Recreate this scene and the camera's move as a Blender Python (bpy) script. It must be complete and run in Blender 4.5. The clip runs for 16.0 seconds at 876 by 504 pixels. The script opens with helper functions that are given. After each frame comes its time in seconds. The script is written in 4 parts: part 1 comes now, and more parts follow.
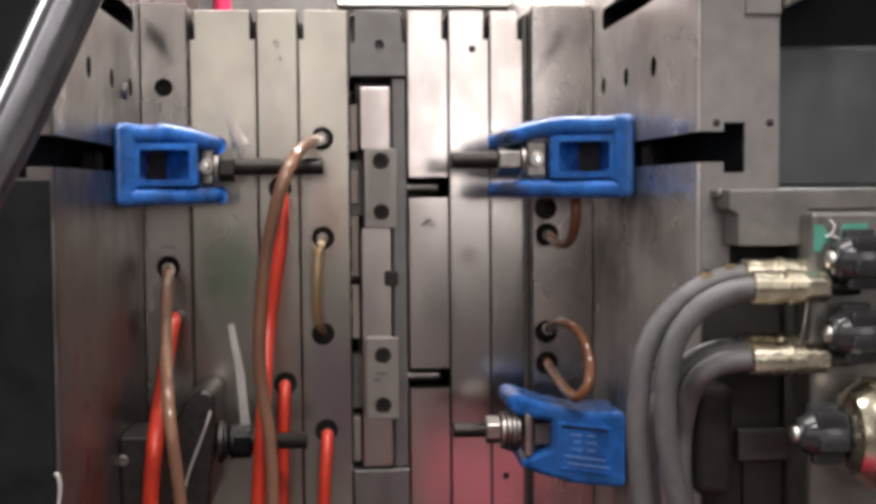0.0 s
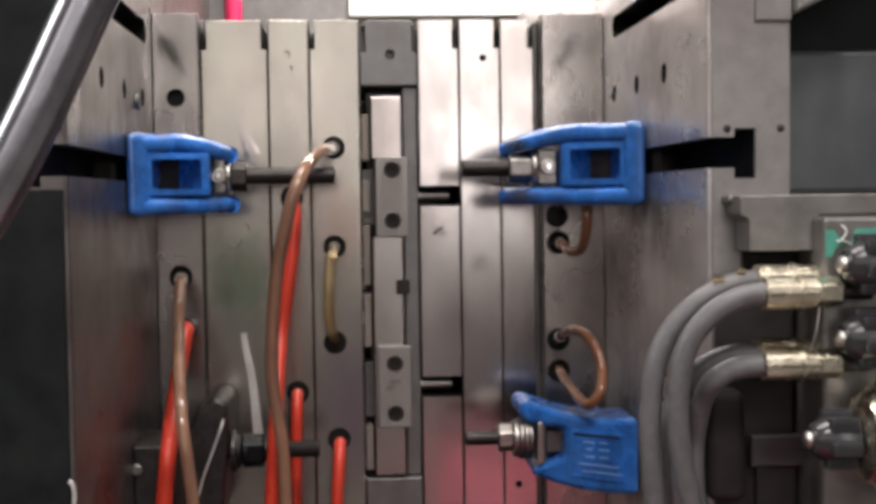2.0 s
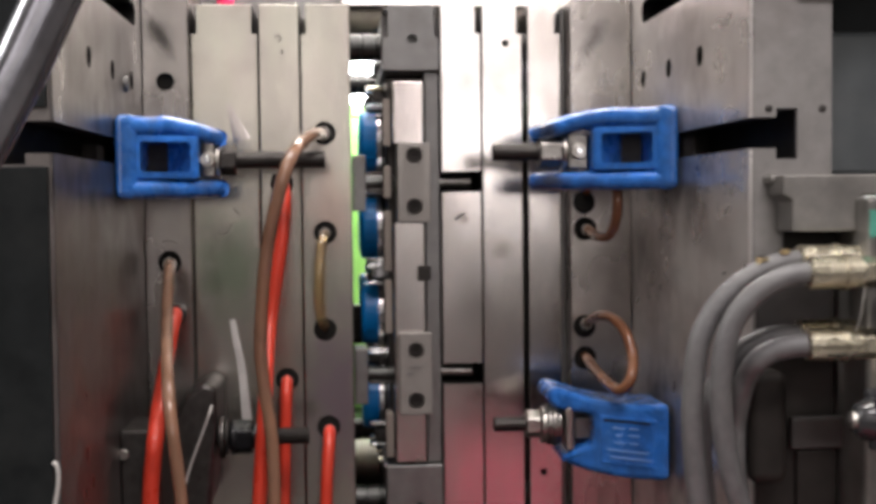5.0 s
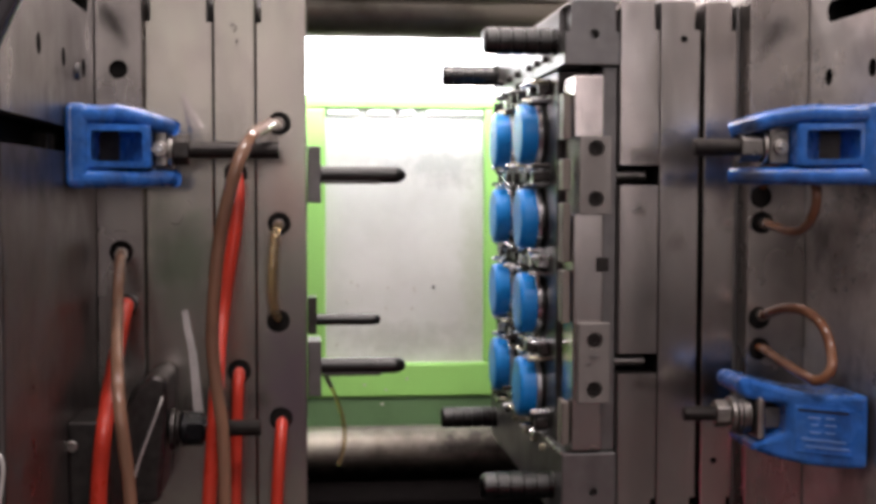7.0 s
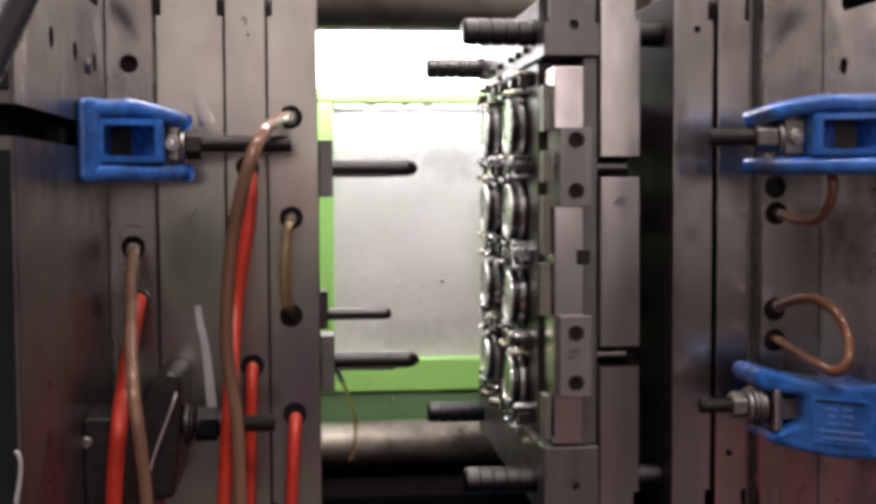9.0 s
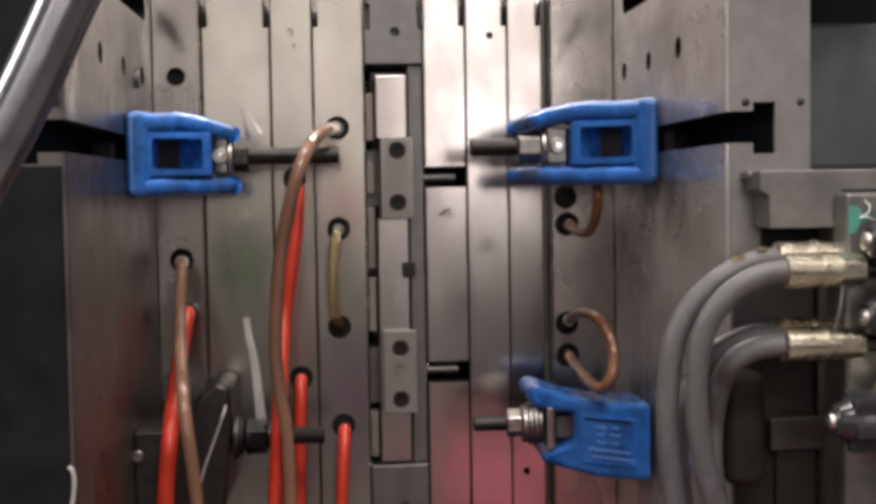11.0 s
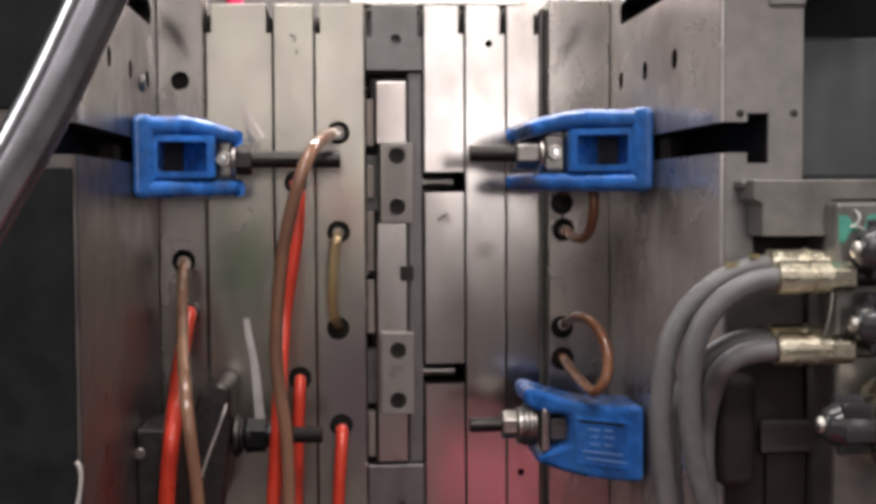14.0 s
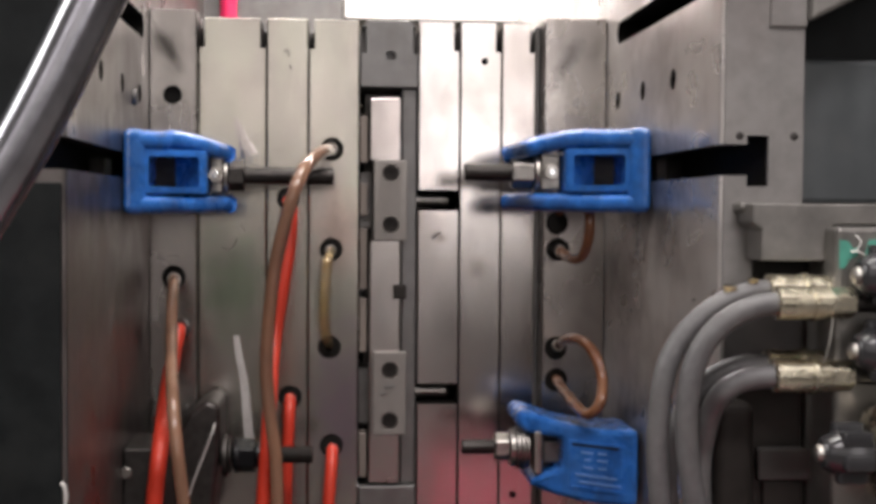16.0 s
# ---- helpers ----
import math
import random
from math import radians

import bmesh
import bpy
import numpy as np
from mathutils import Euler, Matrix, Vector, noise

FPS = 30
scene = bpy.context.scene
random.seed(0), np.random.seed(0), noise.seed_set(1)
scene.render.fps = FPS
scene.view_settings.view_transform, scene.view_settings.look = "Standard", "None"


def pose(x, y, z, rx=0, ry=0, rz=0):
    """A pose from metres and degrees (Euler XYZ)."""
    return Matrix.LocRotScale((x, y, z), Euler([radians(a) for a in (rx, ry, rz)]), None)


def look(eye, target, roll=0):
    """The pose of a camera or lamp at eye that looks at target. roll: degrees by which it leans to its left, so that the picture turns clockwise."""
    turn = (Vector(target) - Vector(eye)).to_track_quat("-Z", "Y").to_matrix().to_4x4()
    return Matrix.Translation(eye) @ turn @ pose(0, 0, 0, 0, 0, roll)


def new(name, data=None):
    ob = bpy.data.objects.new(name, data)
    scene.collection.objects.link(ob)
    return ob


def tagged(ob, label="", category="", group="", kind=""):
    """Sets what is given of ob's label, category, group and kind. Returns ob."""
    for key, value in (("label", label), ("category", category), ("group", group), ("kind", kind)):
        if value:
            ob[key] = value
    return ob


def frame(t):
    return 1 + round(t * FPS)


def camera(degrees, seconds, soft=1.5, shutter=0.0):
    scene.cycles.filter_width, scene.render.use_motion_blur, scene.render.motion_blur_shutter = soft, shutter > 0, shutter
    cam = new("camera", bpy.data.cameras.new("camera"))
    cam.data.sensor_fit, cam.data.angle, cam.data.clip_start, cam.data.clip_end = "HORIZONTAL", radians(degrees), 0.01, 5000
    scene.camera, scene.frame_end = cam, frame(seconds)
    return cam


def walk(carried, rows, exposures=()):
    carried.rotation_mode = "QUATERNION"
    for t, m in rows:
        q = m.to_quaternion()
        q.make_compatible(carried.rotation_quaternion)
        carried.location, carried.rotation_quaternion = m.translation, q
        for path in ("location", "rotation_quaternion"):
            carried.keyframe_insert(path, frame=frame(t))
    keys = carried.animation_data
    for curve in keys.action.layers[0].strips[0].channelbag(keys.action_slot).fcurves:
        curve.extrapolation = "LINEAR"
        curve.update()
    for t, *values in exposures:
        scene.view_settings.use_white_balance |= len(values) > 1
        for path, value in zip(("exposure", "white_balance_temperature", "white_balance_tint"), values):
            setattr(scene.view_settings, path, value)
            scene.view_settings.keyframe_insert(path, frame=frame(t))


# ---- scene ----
EXPO = [(0.0, 0.26, 6500, 10), (4.8, 0.26, 6500, 10), (5.5, 0.33, 6500, 11), (6.3, -0.35, 6600, 18), (9.4, -0.37, 6700, 19), (10.1, -0.35, 7000, 17), (10.8, 0.1, 6700, 13), (11.5, 0.18, 6500, 10), (16.0, 0.18, 6500, 10)]
cam = camera(39.16, 16.0, soft=4.0, shutter=0.4)
walk(cam, [
    (0.0, pose(-0.0004, -1.2495, 1.2639, 87.05, 0.49, -4.48)),
    (0.5, pose(-0.0006, -1.2550, 1.2639, 87.10, 0.59, -4.38)),
    (1.0, pose(-0.0003, -1.2568, 1.2636, 87.19, 1.06, -4.28)),
    (1.5, pose(-0.0008, -1.2552, 1.2640, 87.29, 1.11, -4.19)),
    (2.0, pose(-0.0007, -1.2518, 1.2612, 87.57, 0.80, -3.96)),
    (2.5, pose(-0.0023, -1.2480, 1.2595, 87.39, 0.38, -3.95)),
    (3.0, pose(-0.0051, -1.2497, 1.2619, 87.11, 0.48, -3.92)),
    (5.3, pose(0.0036, -1.2438, 1.2454, 87.64, 0.60, -4.35)),
    (5.5, pose(0.0016, -1.2467, 1.2473, 87.43, 0.37, -4.85)),
    (6.0, pose(0.0059, -1.2486, 1.2493, 87.11, 0.13, -5.54)),
    (6.5, pose(0.0097, -1.2443, 1.2489, 87.09, -0.02, -6.06)),
    (7.0, pose(0.0084, -1.2415, 1.2497, 87.10, -0.12, -6.06)),
    (7.5, pose(0.0068, -1.2401, 1.2496, 87.14, -0.06, -6.17)),
    (8.0, pose(0.0049, -1.2392, 1.2475, 87.11, -0.26, -6.18)),
    (8.5, pose(-0.0012, -1.2371, 1.2465, 86.98, -0.62, -5.98)),
    (9.0, pose(-0.0020, -1.2344, 1.2471, 86.89, 0.29, -5.98)),
    (9.5, pose(-0.0026, -1.2272, 1.2528, 86.92, 1.35, -5.97)),
    (10.0, pose(0.0025, -1.2180, 1.2517, 87.10, 1.05, -5.41)),
    (10.2, pose(0.0020, -1.2177, 1.2534, 87.02, 1.04, -4.16)),
    (12.3, pose(-0.0240, -1.2430, 1.2467, 87.47, 0.33, -4.49)),
    (12.5, pose(-0.0229, -1.2402, 1.2484, 87.38, 0.03, -4.52)),
    (13.0, pose(-0.0117, -1.2412, 1.2519, 87.31, 0.16, -4.46)),
    (13.5, pose(-0.0106, -1.2457, 1.2542, 87.37, 0.01, -4.56)),
    (14.0, pose(-0.0162, -1.2460, 1.2521, 87.35, 0.29, -4.47)),
    (14.5, pose(-0.0179, -1.2346, 1.2508, 87.44, 0.30, -4.82)),
    (15.0, pose(-0.0157, -1.2294, 1.2568, 87.54, -0.03, -4.93)),
    (15.5, pose(-0.0208, -1.2291, 1.2568, 87.81, -0.33, -5.11)),
    (16.0, pose(-0.0182, -1.2326, 1.2555, 88.04, -0.40, -4.89)),
], exposures=EXPO)

# ---- hall light ----
world = bpy.data.worlds.new("hall_air")
scene.world = world
world.use_nodes = True
world.node_tree.nodes["Background"].inputs[0].default_value = (0.9, 0.95, 1.0, 1)
world.node_tree.nodes["Background"].inputs[1].default_value = 0.06


def area_lamp(name, eye, target, sx, sy, watts, colour):
    data = bpy.data.lights.new(name, "AREA")
    data.shape, data.size, data.size_y, data.energy, data.color = "RECTANGLE", sx, sy, watts, colour
    ob = new(name, data)
    ob.matrix_world = look(eye, target)
    return ob


area_lamp("hall_tube_light", (0.15, -2.3, 3.6), (0.05, 0.0, 1.25), 1.8, 0.5, 58, (1.0, 0.93, 0.93))
area_lamp("hall_tube_light", (-2.5, -0.65, 2.75), (0.0, -0.3, 1.3), 0.8, 1.8, 44, (1.0, 0.96, 0.95))
area_lamp("hall_tube_light", (0.1, -0.35, 3.2), (0.1, 0.2, 1.4), 1.4, 0.3, 34, (1.0, 0.97, 0.93))

# Unseen lamp added above the mould to brighten the open plates.
area_lamp("press_fill_light", (0.12, 0.30, 1.86), (0.16, 0.46, 1.2), 0.5, 0.10, 7.0, (1.0, 0.93, 0.90))
# Unseen panels added to shape the plates' reflections; the wall has no windows.
area_lamp("wall_fill_light", (0.75, -3.9, 2.30), (0.75, 0.0, 2.0), 0.80, 2.1, 18.5, (1.0, 0.94, 0.94))
area_lamp("wall_fill_light", (-0.50, -3.9, 2.28), (-0.50, 0.0, 2.0), 1.1, 1.95, 6.0, (1.0, 0.93, 0.90))
area_lamp("wall_fill_light", (-1.85, -3.9, 2.3), (-1.2, 0.0, 1.8), 1.2, 1.9, 11, (1.0, 0.93, 0.93))


# ---- materials ----
def shader(name, colour, rough=0.5, metal=0.0, vary=0.12, scale=30.0, bump=0.1, bump_scale=400.0, stretch=(1, 1, 1),
           stain=None, stain_scale=9.0, stain_amount=0.5, rough_vary=0.12, coat=0.0, waves=0.0, spec=0.5, tint_layers=(), spots=(), clear=0.0, wave_scale=15.0, wave_stretch=(1.0, 1.0, 0.35)):
    """A surface with two scales of variation: broad stains and fine grain."""
    m = bpy.data.materials.new(name)
    m.use_nodes = True
    nt = m.node_tree
    b = nt.nodes["Principled BSDF"]
    b.inputs["Metallic"].default_value = metal
    b.inputs["Coat Weight"].default_value = coat
    b.inputs["Specular IOR Level"].default_value = spec
    co = nt.nodes.new("ShaderNodeTexCoord")
    mp = nt.nodes.new("ShaderNodeMapping")
    mp.inputs["Scale"].default_value = stretch
    nt.links.new(co.outputs["Object"], mp.inputs["Vector"])

    long = nt.nodes.new("ShaderNodeMapping")
    long.inputs["Scale"].default_value, long.inputs["Rotation"].default_value = wave_stretch, (0, 0.25, 0)
    nt.links.new(co.outputs["Object"], long.inputs["Vector"])

    def noise_node(s, detail, vector, roughness=0.6):
        n = nt.nodes.new("ShaderNodeTexNoise")
        n.inputs["Scale"].default_value, n.inputs["Detail"].default_value, n.inputs["Roughness"].default_value = s, detail, roughness
        nt.links.new(vector, n.inputs["Vector"])
        return n

    def ramp(src, lo, hi, a, c):
        r = nt.nodes.new("ShaderNodeMapRange")
        r.inputs["From Min"].default_value, r.inputs["From Max"].default_value = lo, hi
        r.inputs["To Min"].default_value, r.inputs["To Max"].default_value = a, c
        nt.links.new(src, r.inputs["Value"])
        return r.outputs["Result"]

    grain = noise_node(scale, 6, mp.outputs["Vector"])
    mix = nt.nodes.new("ShaderNodeMix")
    mix.data_type = "RGBA"
    mix.inputs["A"].default_value = tuple(max(0.0, c * (1 - vary)) for c in colour) + (1,)
    mix.inputs["B"].default_value = tuple(min(1.0, c * (1 + vary)) for c in colour) + (1,)
    nt.links.new(ramp(grain.outputs["Fac"], 0.3, 0.7, 0, 1), mix.inputs["Factor"])
    out = mix.outputs["Result"]
    broad = noise_node(stain_scale, 4, co.outputs["Object"])
    if stain:
        mx = nt.nodes.new("ShaderNodeMix")
        mx.data_type = "RGBA"
        nt.links.new(out, mx.inputs["A"])
        mx.inputs["B"].default_value = (*stain, 1)
        nt.links.new(ramp(broad.outputs["Fac"], 0.48, 0.72, 0, stain_amount), mx.inputs["Factor"])
        out = mx.outputs["Result"]
    for k, tint in enumerate(tint_layers):
        shift = nt.nodes.new("ShaderNodeMapping")
        shift.inputs["Location"].default_value, shift.inputs["Scale"].default_value = (3.1 + 5 * k, 1.7, 2.3 * k), (1.0, 1.0, 0.5)
        nt.links.new(co.outputs["Object"], shift.inputs["Vector"])
        tint_noise = noise_node(9.0 + 4 * k, 3, shift.outputs["Vector"])
        fm = nt.nodes.new("ShaderNodeMix")
        fm.data_type = "RGBA"
        nt.links.new(out, fm.inputs["A"])
        fm.inputs["B"].default_value = (*tint, 1)
        nt.links.new(ramp(tint_noise.outputs["Fac"], 0.42, 0.74, 0, 0.6), fm.inputs["Factor"])
        out = fm.outputs["Result"]
    for (cx, cy, cz), (sx, sy, sz), slant, tint, amount in spots:      # smears, and painted reflections, tints and shade, with a place of their own
        place = nt.nodes.new("ShaderNodeMapping")
        place.vector_type = "TEXTURE"
        place.inputs["Location"].default_value, place.inputs["Scale"].default_value = (cx, cy, cz), (sx, sy, sz)
        place.inputs["Rotation"].default_value = (0.0, radians(slant), 0.0) if sy >= sx else (radians(slant), 0.0, 0.0)
        nt.links.new(co.outputs["Object"], place.inputs["Vector"])
        away = nt.nodes.new("ShaderNodeVectorMath")
        away.operation = "LENGTH"
        nt.links.new(place.outputs["Vector"], away.inputs[0])
        ragged = nt.nodes.new("ShaderNodeMath")
        nt.links.new(away.outputs["Value"], ragged.inputs[0])
        nt.links.new(ramp(noise_node(45.0, 5, co.outputs["Object"]).outputs["Fac"], 0.25, 0.75, -0.45, 0.45), ragged.inputs[1])
        sm = nt.nodes.new("ShaderNodeMix")
        sm.data_type = "RGBA"
        nt.links.new(out, sm.inputs["A"])
        sm.inputs["B"].default_value = (*tint, 1)
        nt.links.new(ramp(ragged.outputs[0], 1.15, 0.25, 0, amount), sm.inputs["Factor"])
        out = sm.outputs["Result"]
    b.inputs["Transmission Weight"].default_value = clear
    nt.links.new(out, b.inputs["Base Color"])
    add = nt.nodes.new("ShaderNodeMath")
    nt.links.new(ramp(broad.outputs["Fac"], 0.3, 0.7, rough - rough_vary, rough), add.inputs[0])
    nt.links.new(ramp(grain.outputs["Fac"], 0.3, 0.7, 0, rough_vary), add.inputs[1])
    nt.links.new(add.outputs[0], b.inputs["Roughness"])
    if bump:
        fine = noise_node(bump_scale, 3, mp.outputs["Vector"])
        slow = noise_node(wave_scale, 2, long.outputs["Vector"], 0.45)
        bp = nt.nodes.new("ShaderNodeBump")
        bp.inputs["Strength"].default_value, bp.inputs["Distance"].default_value = bump, 0.001
        nt.links.new(fine.outputs["Fac"], bp.inputs["Height"])
        wave = nt.nodes.new("ShaderNodeBump")
        wave.inputs["Strength"].default_value, wave.inputs["Distance"].default_value = waves, 0.008
        nt.links.new(slow.outputs["Fac"], wave.inputs["Height"])
        nt.links.new(wave.outputs["Normal"], bp.inputs["Normal"])
        nt.links.new(bp.outputs["Normal"], b.inputs["Normal"])
    return m


def glow(name, colour, strength):
    m = bpy.data.materials.new(name)
    m.use_nodes = True
    b = m.node_tree.nodes["Principled BSDF"]
    b.inputs["Base Color"].default_value = (0.8, 0.8, 0.8, 1)
    b.inputs["Emission Color"].default_value = (*colour, 1)
    b.inputs["Emission Strength"].default_value = strength
    return m


STEEL = shader("ground_steel", (0.57, 0.535, 0.51), 0.22, 1.0, 0.07, 14, 0.05, 900, (1, 1, 0.08), (0.24, 0.20, 0.17), 9, 0.5, rough_vary=0.09, waves=0.16, tint_layers=((0.52, 0.43, 0.41), (0.40, 0.37, 0.35)),
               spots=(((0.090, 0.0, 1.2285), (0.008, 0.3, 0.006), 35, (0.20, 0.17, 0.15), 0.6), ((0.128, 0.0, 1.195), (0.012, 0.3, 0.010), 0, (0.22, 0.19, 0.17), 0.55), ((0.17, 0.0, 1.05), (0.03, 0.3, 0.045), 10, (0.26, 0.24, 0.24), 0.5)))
# Green, pink and purple tints put coloured reflections into the steel's own colour.
STEEL_L = shader("oily_steel_reflection_tints", (0.57, 0.535, 0.47), 0.22, 1.0, 0.07, 14, 0.05, 900, (1, 1, 0.08), (0.26, 0.21, 0.18), 7, 0.5, rough_vary=0.09, waves=0.22, tint_layers=((0.47, 0.50, 0.41), (0.52, 0.45, 0.44), (0.38, 0.35, 0.33)),
                 spots=(((-0.117, 0.0, 1.180), (0.034, 0.3, 0.060), 0, (0.30, 0.37, 0.27), 0.8), ((-0.0125, 0.0, 1.235), (0.030, 0.3, 0.050), 0, (0.62, 0.46, 0.40), 0.6), ((-0.009, 0.0, 1.050), (0.034, 0.3, 0.090), 0, (0.44, 0.34, 0.42), 0.75), ((-0.062, 0.0, 1.13), (0.022, 0.3, 0.06), 0, (0.60, 0.42, 0.38), 0.5), ((-0.070, 0.0, 0.98), (0.07, 0.3, 0.05), 0, (0.40, 0.32, 0.34), 0.5)))
# Darker copy of the platen steel; spots paint port reflections and clamp shade.
PLATEN_FIXED = shader("oily_shaded_fixed_platen_steel", (0.20, 0.186, 0.178), 0.38, 0.85, 0.14, 22, 0.10, 300, (1, 1, 1), (0.17, 0.14, 0.13), 6, 0.7, 0.20, waves=0.25, tint_layers=((0.17, 0.145, 0.135),),
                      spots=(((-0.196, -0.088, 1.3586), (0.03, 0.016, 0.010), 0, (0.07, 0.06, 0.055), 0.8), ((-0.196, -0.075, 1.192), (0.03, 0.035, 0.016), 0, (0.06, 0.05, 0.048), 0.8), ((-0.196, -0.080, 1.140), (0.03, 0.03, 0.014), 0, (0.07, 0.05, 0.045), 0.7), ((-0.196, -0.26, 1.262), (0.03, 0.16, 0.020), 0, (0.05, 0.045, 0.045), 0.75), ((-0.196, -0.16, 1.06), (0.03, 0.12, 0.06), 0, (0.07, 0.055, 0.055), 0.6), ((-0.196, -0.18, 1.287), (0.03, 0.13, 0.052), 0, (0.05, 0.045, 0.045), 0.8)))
# Last two spots paint the dark halo of shade around the blue clamps.
PLATEN = shader("platen_steel", (0.64, 0.615, 0.59), 0.34, 0.66, 0.14, 22, 0.08, 260, (1, 0.4, 1), (0.26, 0.22, 0.20), 9, 0.6, 0.18, wave_scale=13, wave_stretch=(1.0, 0.5, 1.0), waves=0.9, tint_layers=((0.42, 0.37, 0.35),),
                spots=(((0.2528, -0.10, 1.18), (0.03, 0.09, 0.05), 0, (0.16, 0.13, 0.12), 0.6), ((0.2528, -0.06, 1.20), (0.03, 0.03, 0.03), 0, (0.10, 0.085, 0.08), 0.7), ((0.2528, -0.19, 1.275), (0.03, 0.11, 0.050), 0, (0.06, 0.055, 0.055), 0.85), ((0.2528, -0.18, 1.03), (0.03, 0.11, 0.065), 0, (0.06, 0.055, 0.055), 0.8)))
# Both slanted spots are dark reflections painted into the plate colour.
DULLPLATE = shader("dull_clamp_plate_steel", (0.48, 0.45, 0.42), 0.27, 1.0, 0.10, 16, 0.06, 700, (1, 1, 0.15), (0.20, 0.175, 0.16), 9, 0.6, 0.12, waves=0.25, tint_layers=((0.35, 0.31, 0.30),),
                   spots=(((-0.1768, 0.0, 1.410), (0.007, 0.3, 0.024), -28, (0.13, 0.12, 0.11), 0.8), ((0.2120, 0.0, 1.402), (0.009, 0.3, 0.034), 30, (0.17, 0.155, 0.15), 0.75), ((0.222, 0.0, 1.325), (0.03, 0.3, 0.03), 0, (0.25, 0.22, 0.20), 0.5)))
FRONT = shader("platen_front_paint", (0.25, 0.238, 0.23), 0.48, 0.55, 0.18, 40, 0.06, 250, (1, 1, 1), (0.12, 0.10, 0.09), 12, 0.5)
DARK = shader("dark_machine_paint", (0.013, 0.015, 0.0155), 0.5, 0.0, 0.3, 40, 0.15, 300, (1, 1, 1), (0.022, 0.022, 0.02), 10, 0.5, spec=0.12)
BLOCK = shader("phosphated_steel", (0.17, 0.165, 0.16), 0.42, 0.8, 0.12, 60, 0.1, 700, (1, 1, 1), (0.11, 0.10, 0.09), 20, 0.5)
PAD = shader("tool_steel_pad", (0.185, 0.170, 0.156), 0.55, 0.30, 0.10, 70, 0.1, 800, (1, 1, 1), (0.22, 0.2, 0.18), 25, 0.5)
# Greasy parts, and the shade painted on the core plate's inner face.
GREASE_SHADE = shader("grease_and_shade_steel", (0.024, 0.021, 0.019), 0.5, 0.2, 0.3, 30, 0.1, 300, spec=0.15)
# Shade inside bores, slots and gaps, put in as colour.
VOID = shader("dark_bore_shade", (0.010, 0.009, 0.008), 0.6, 0.0, 0.3, 60, 0.0, spec=0.12)
BOLT = shader("black_oxide_bolt", (0.06, 0.055, 0.052), 0.36, 0.85, 0.25, 120, 0.1, 900)
NUT = shader("worn_zinc_nut", (0.45, 0.43, 0.40), 0.34, 1.0, 0.2, 90, 0.15, 700, (1, 1, 1), (0.18, 0.15, 0.12), 60, 0.6)
DULLNUT = shader("oily_dark_nut", (0.26, 0.245, 0.23), 0.36, 1.0, 0.2, 90, 0.15, 700, (1, 1, 1), (0.09, 0.08, 0.07), 50, 0.7)
CHROME = shader("bright_chrome", (0.62, 0.63, 0.64), 0.18, 1.0, 0.05, 40, 0.02, 500, rough_vary=0.06)
RIM = shader("satin_chrome_rim", (0.66, 0.66, 0.67), 0.28, 0.95, 0.08, 60, 0.03, 500, rough_vary=0.10)
PIN = shader("greased_guide_pin", (0.052, 0.052, 0.050), 0.32, 1.0, 0.15, 60, 0.05, 600, (0.3, 1, 1))
BLUE = shader("blue_enamel", (0.026, 0.160, 0.56), 0.28, 0.0, 0.28, 70, 0.5, 110, (1, 1, 1), (0.010, 0.026, 0.08), 34, 0.85, 0.12, 0.35, tint_layers=((0.018, 0.080, 0.27), (0.055, 0.21, 0.60)),
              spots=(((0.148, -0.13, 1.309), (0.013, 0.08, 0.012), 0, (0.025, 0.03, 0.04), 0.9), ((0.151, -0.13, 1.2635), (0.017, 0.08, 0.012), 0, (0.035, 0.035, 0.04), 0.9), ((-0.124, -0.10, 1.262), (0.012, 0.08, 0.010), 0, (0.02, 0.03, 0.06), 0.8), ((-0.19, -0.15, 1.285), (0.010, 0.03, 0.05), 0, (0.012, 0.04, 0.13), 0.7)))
CAPBLUE = shader("blue_moulded_plastic", (0.0, 0.215, 0.62), 0.34, 0.0, 0.05, 60, 0.03, 400, spec=0.4)
ORANGE = shader("orange_hose_rubber", (0.58, 0.046, 0.024), 0.34, 0.0, 0.14, 60, 0.06, 500, (1, 1, 0.2), (0.45, 0.06, 0.03), 22, 0.5)
BROWN = shader("brown_clear_hose", (0.36, 0.20, 0.13), 0.17, 0.0, 0.22, 60, 0.05, 500, (1, 1, 0.15), (0.42, 0.22, 0.13), 18, 0.6, 0.06, 0.3, clear=0.45)
HOSECORE = shader("pale_hose_highlight", (0.40, 0.31, 0.24), 0.4, 0.0, 0.2, 60, 0.0, 500, (1, 1, 0.2), (0.22, 0.12, 0.08), 30, 0.6)
COPPERY = shader("copper_brown_hose", (0.21, 0.088, 0.044), 0.17, 0.0, 0.2, 60, 0.05, 500, (1, 1, 1), (0.34, 0.15, 0.075), 20, 0.6, 0.08, 0.3, clear=0.15)
AMBER = shader("amber_clear_hose", (0.80, 0.62, 0.34), 0.16, 0.0, 0.15, 60, 0.05, 500, (1, 1, 0.2), (0.70, 0.52, 0.28), 24, 0.5, 0.06, 0.3, clear=0.93)
RUBBER = shader("black_hydraulic_rubber", (0.112, 0.109, 0.111), 0.42, 0.0, 0.2, 120, 0.15, 700, (1, 1, 1), (0.12, 0.115, 0.11), 14, 0.5)
BRASS = shader("yellow_zinc_fitting", (0.72, 0.67, 0.53), 0.26, 1.0, 0.12, 60, 0.06, 600, (1, 1, 1), (0.40, 0.35, 0.24), 40, 0.5)
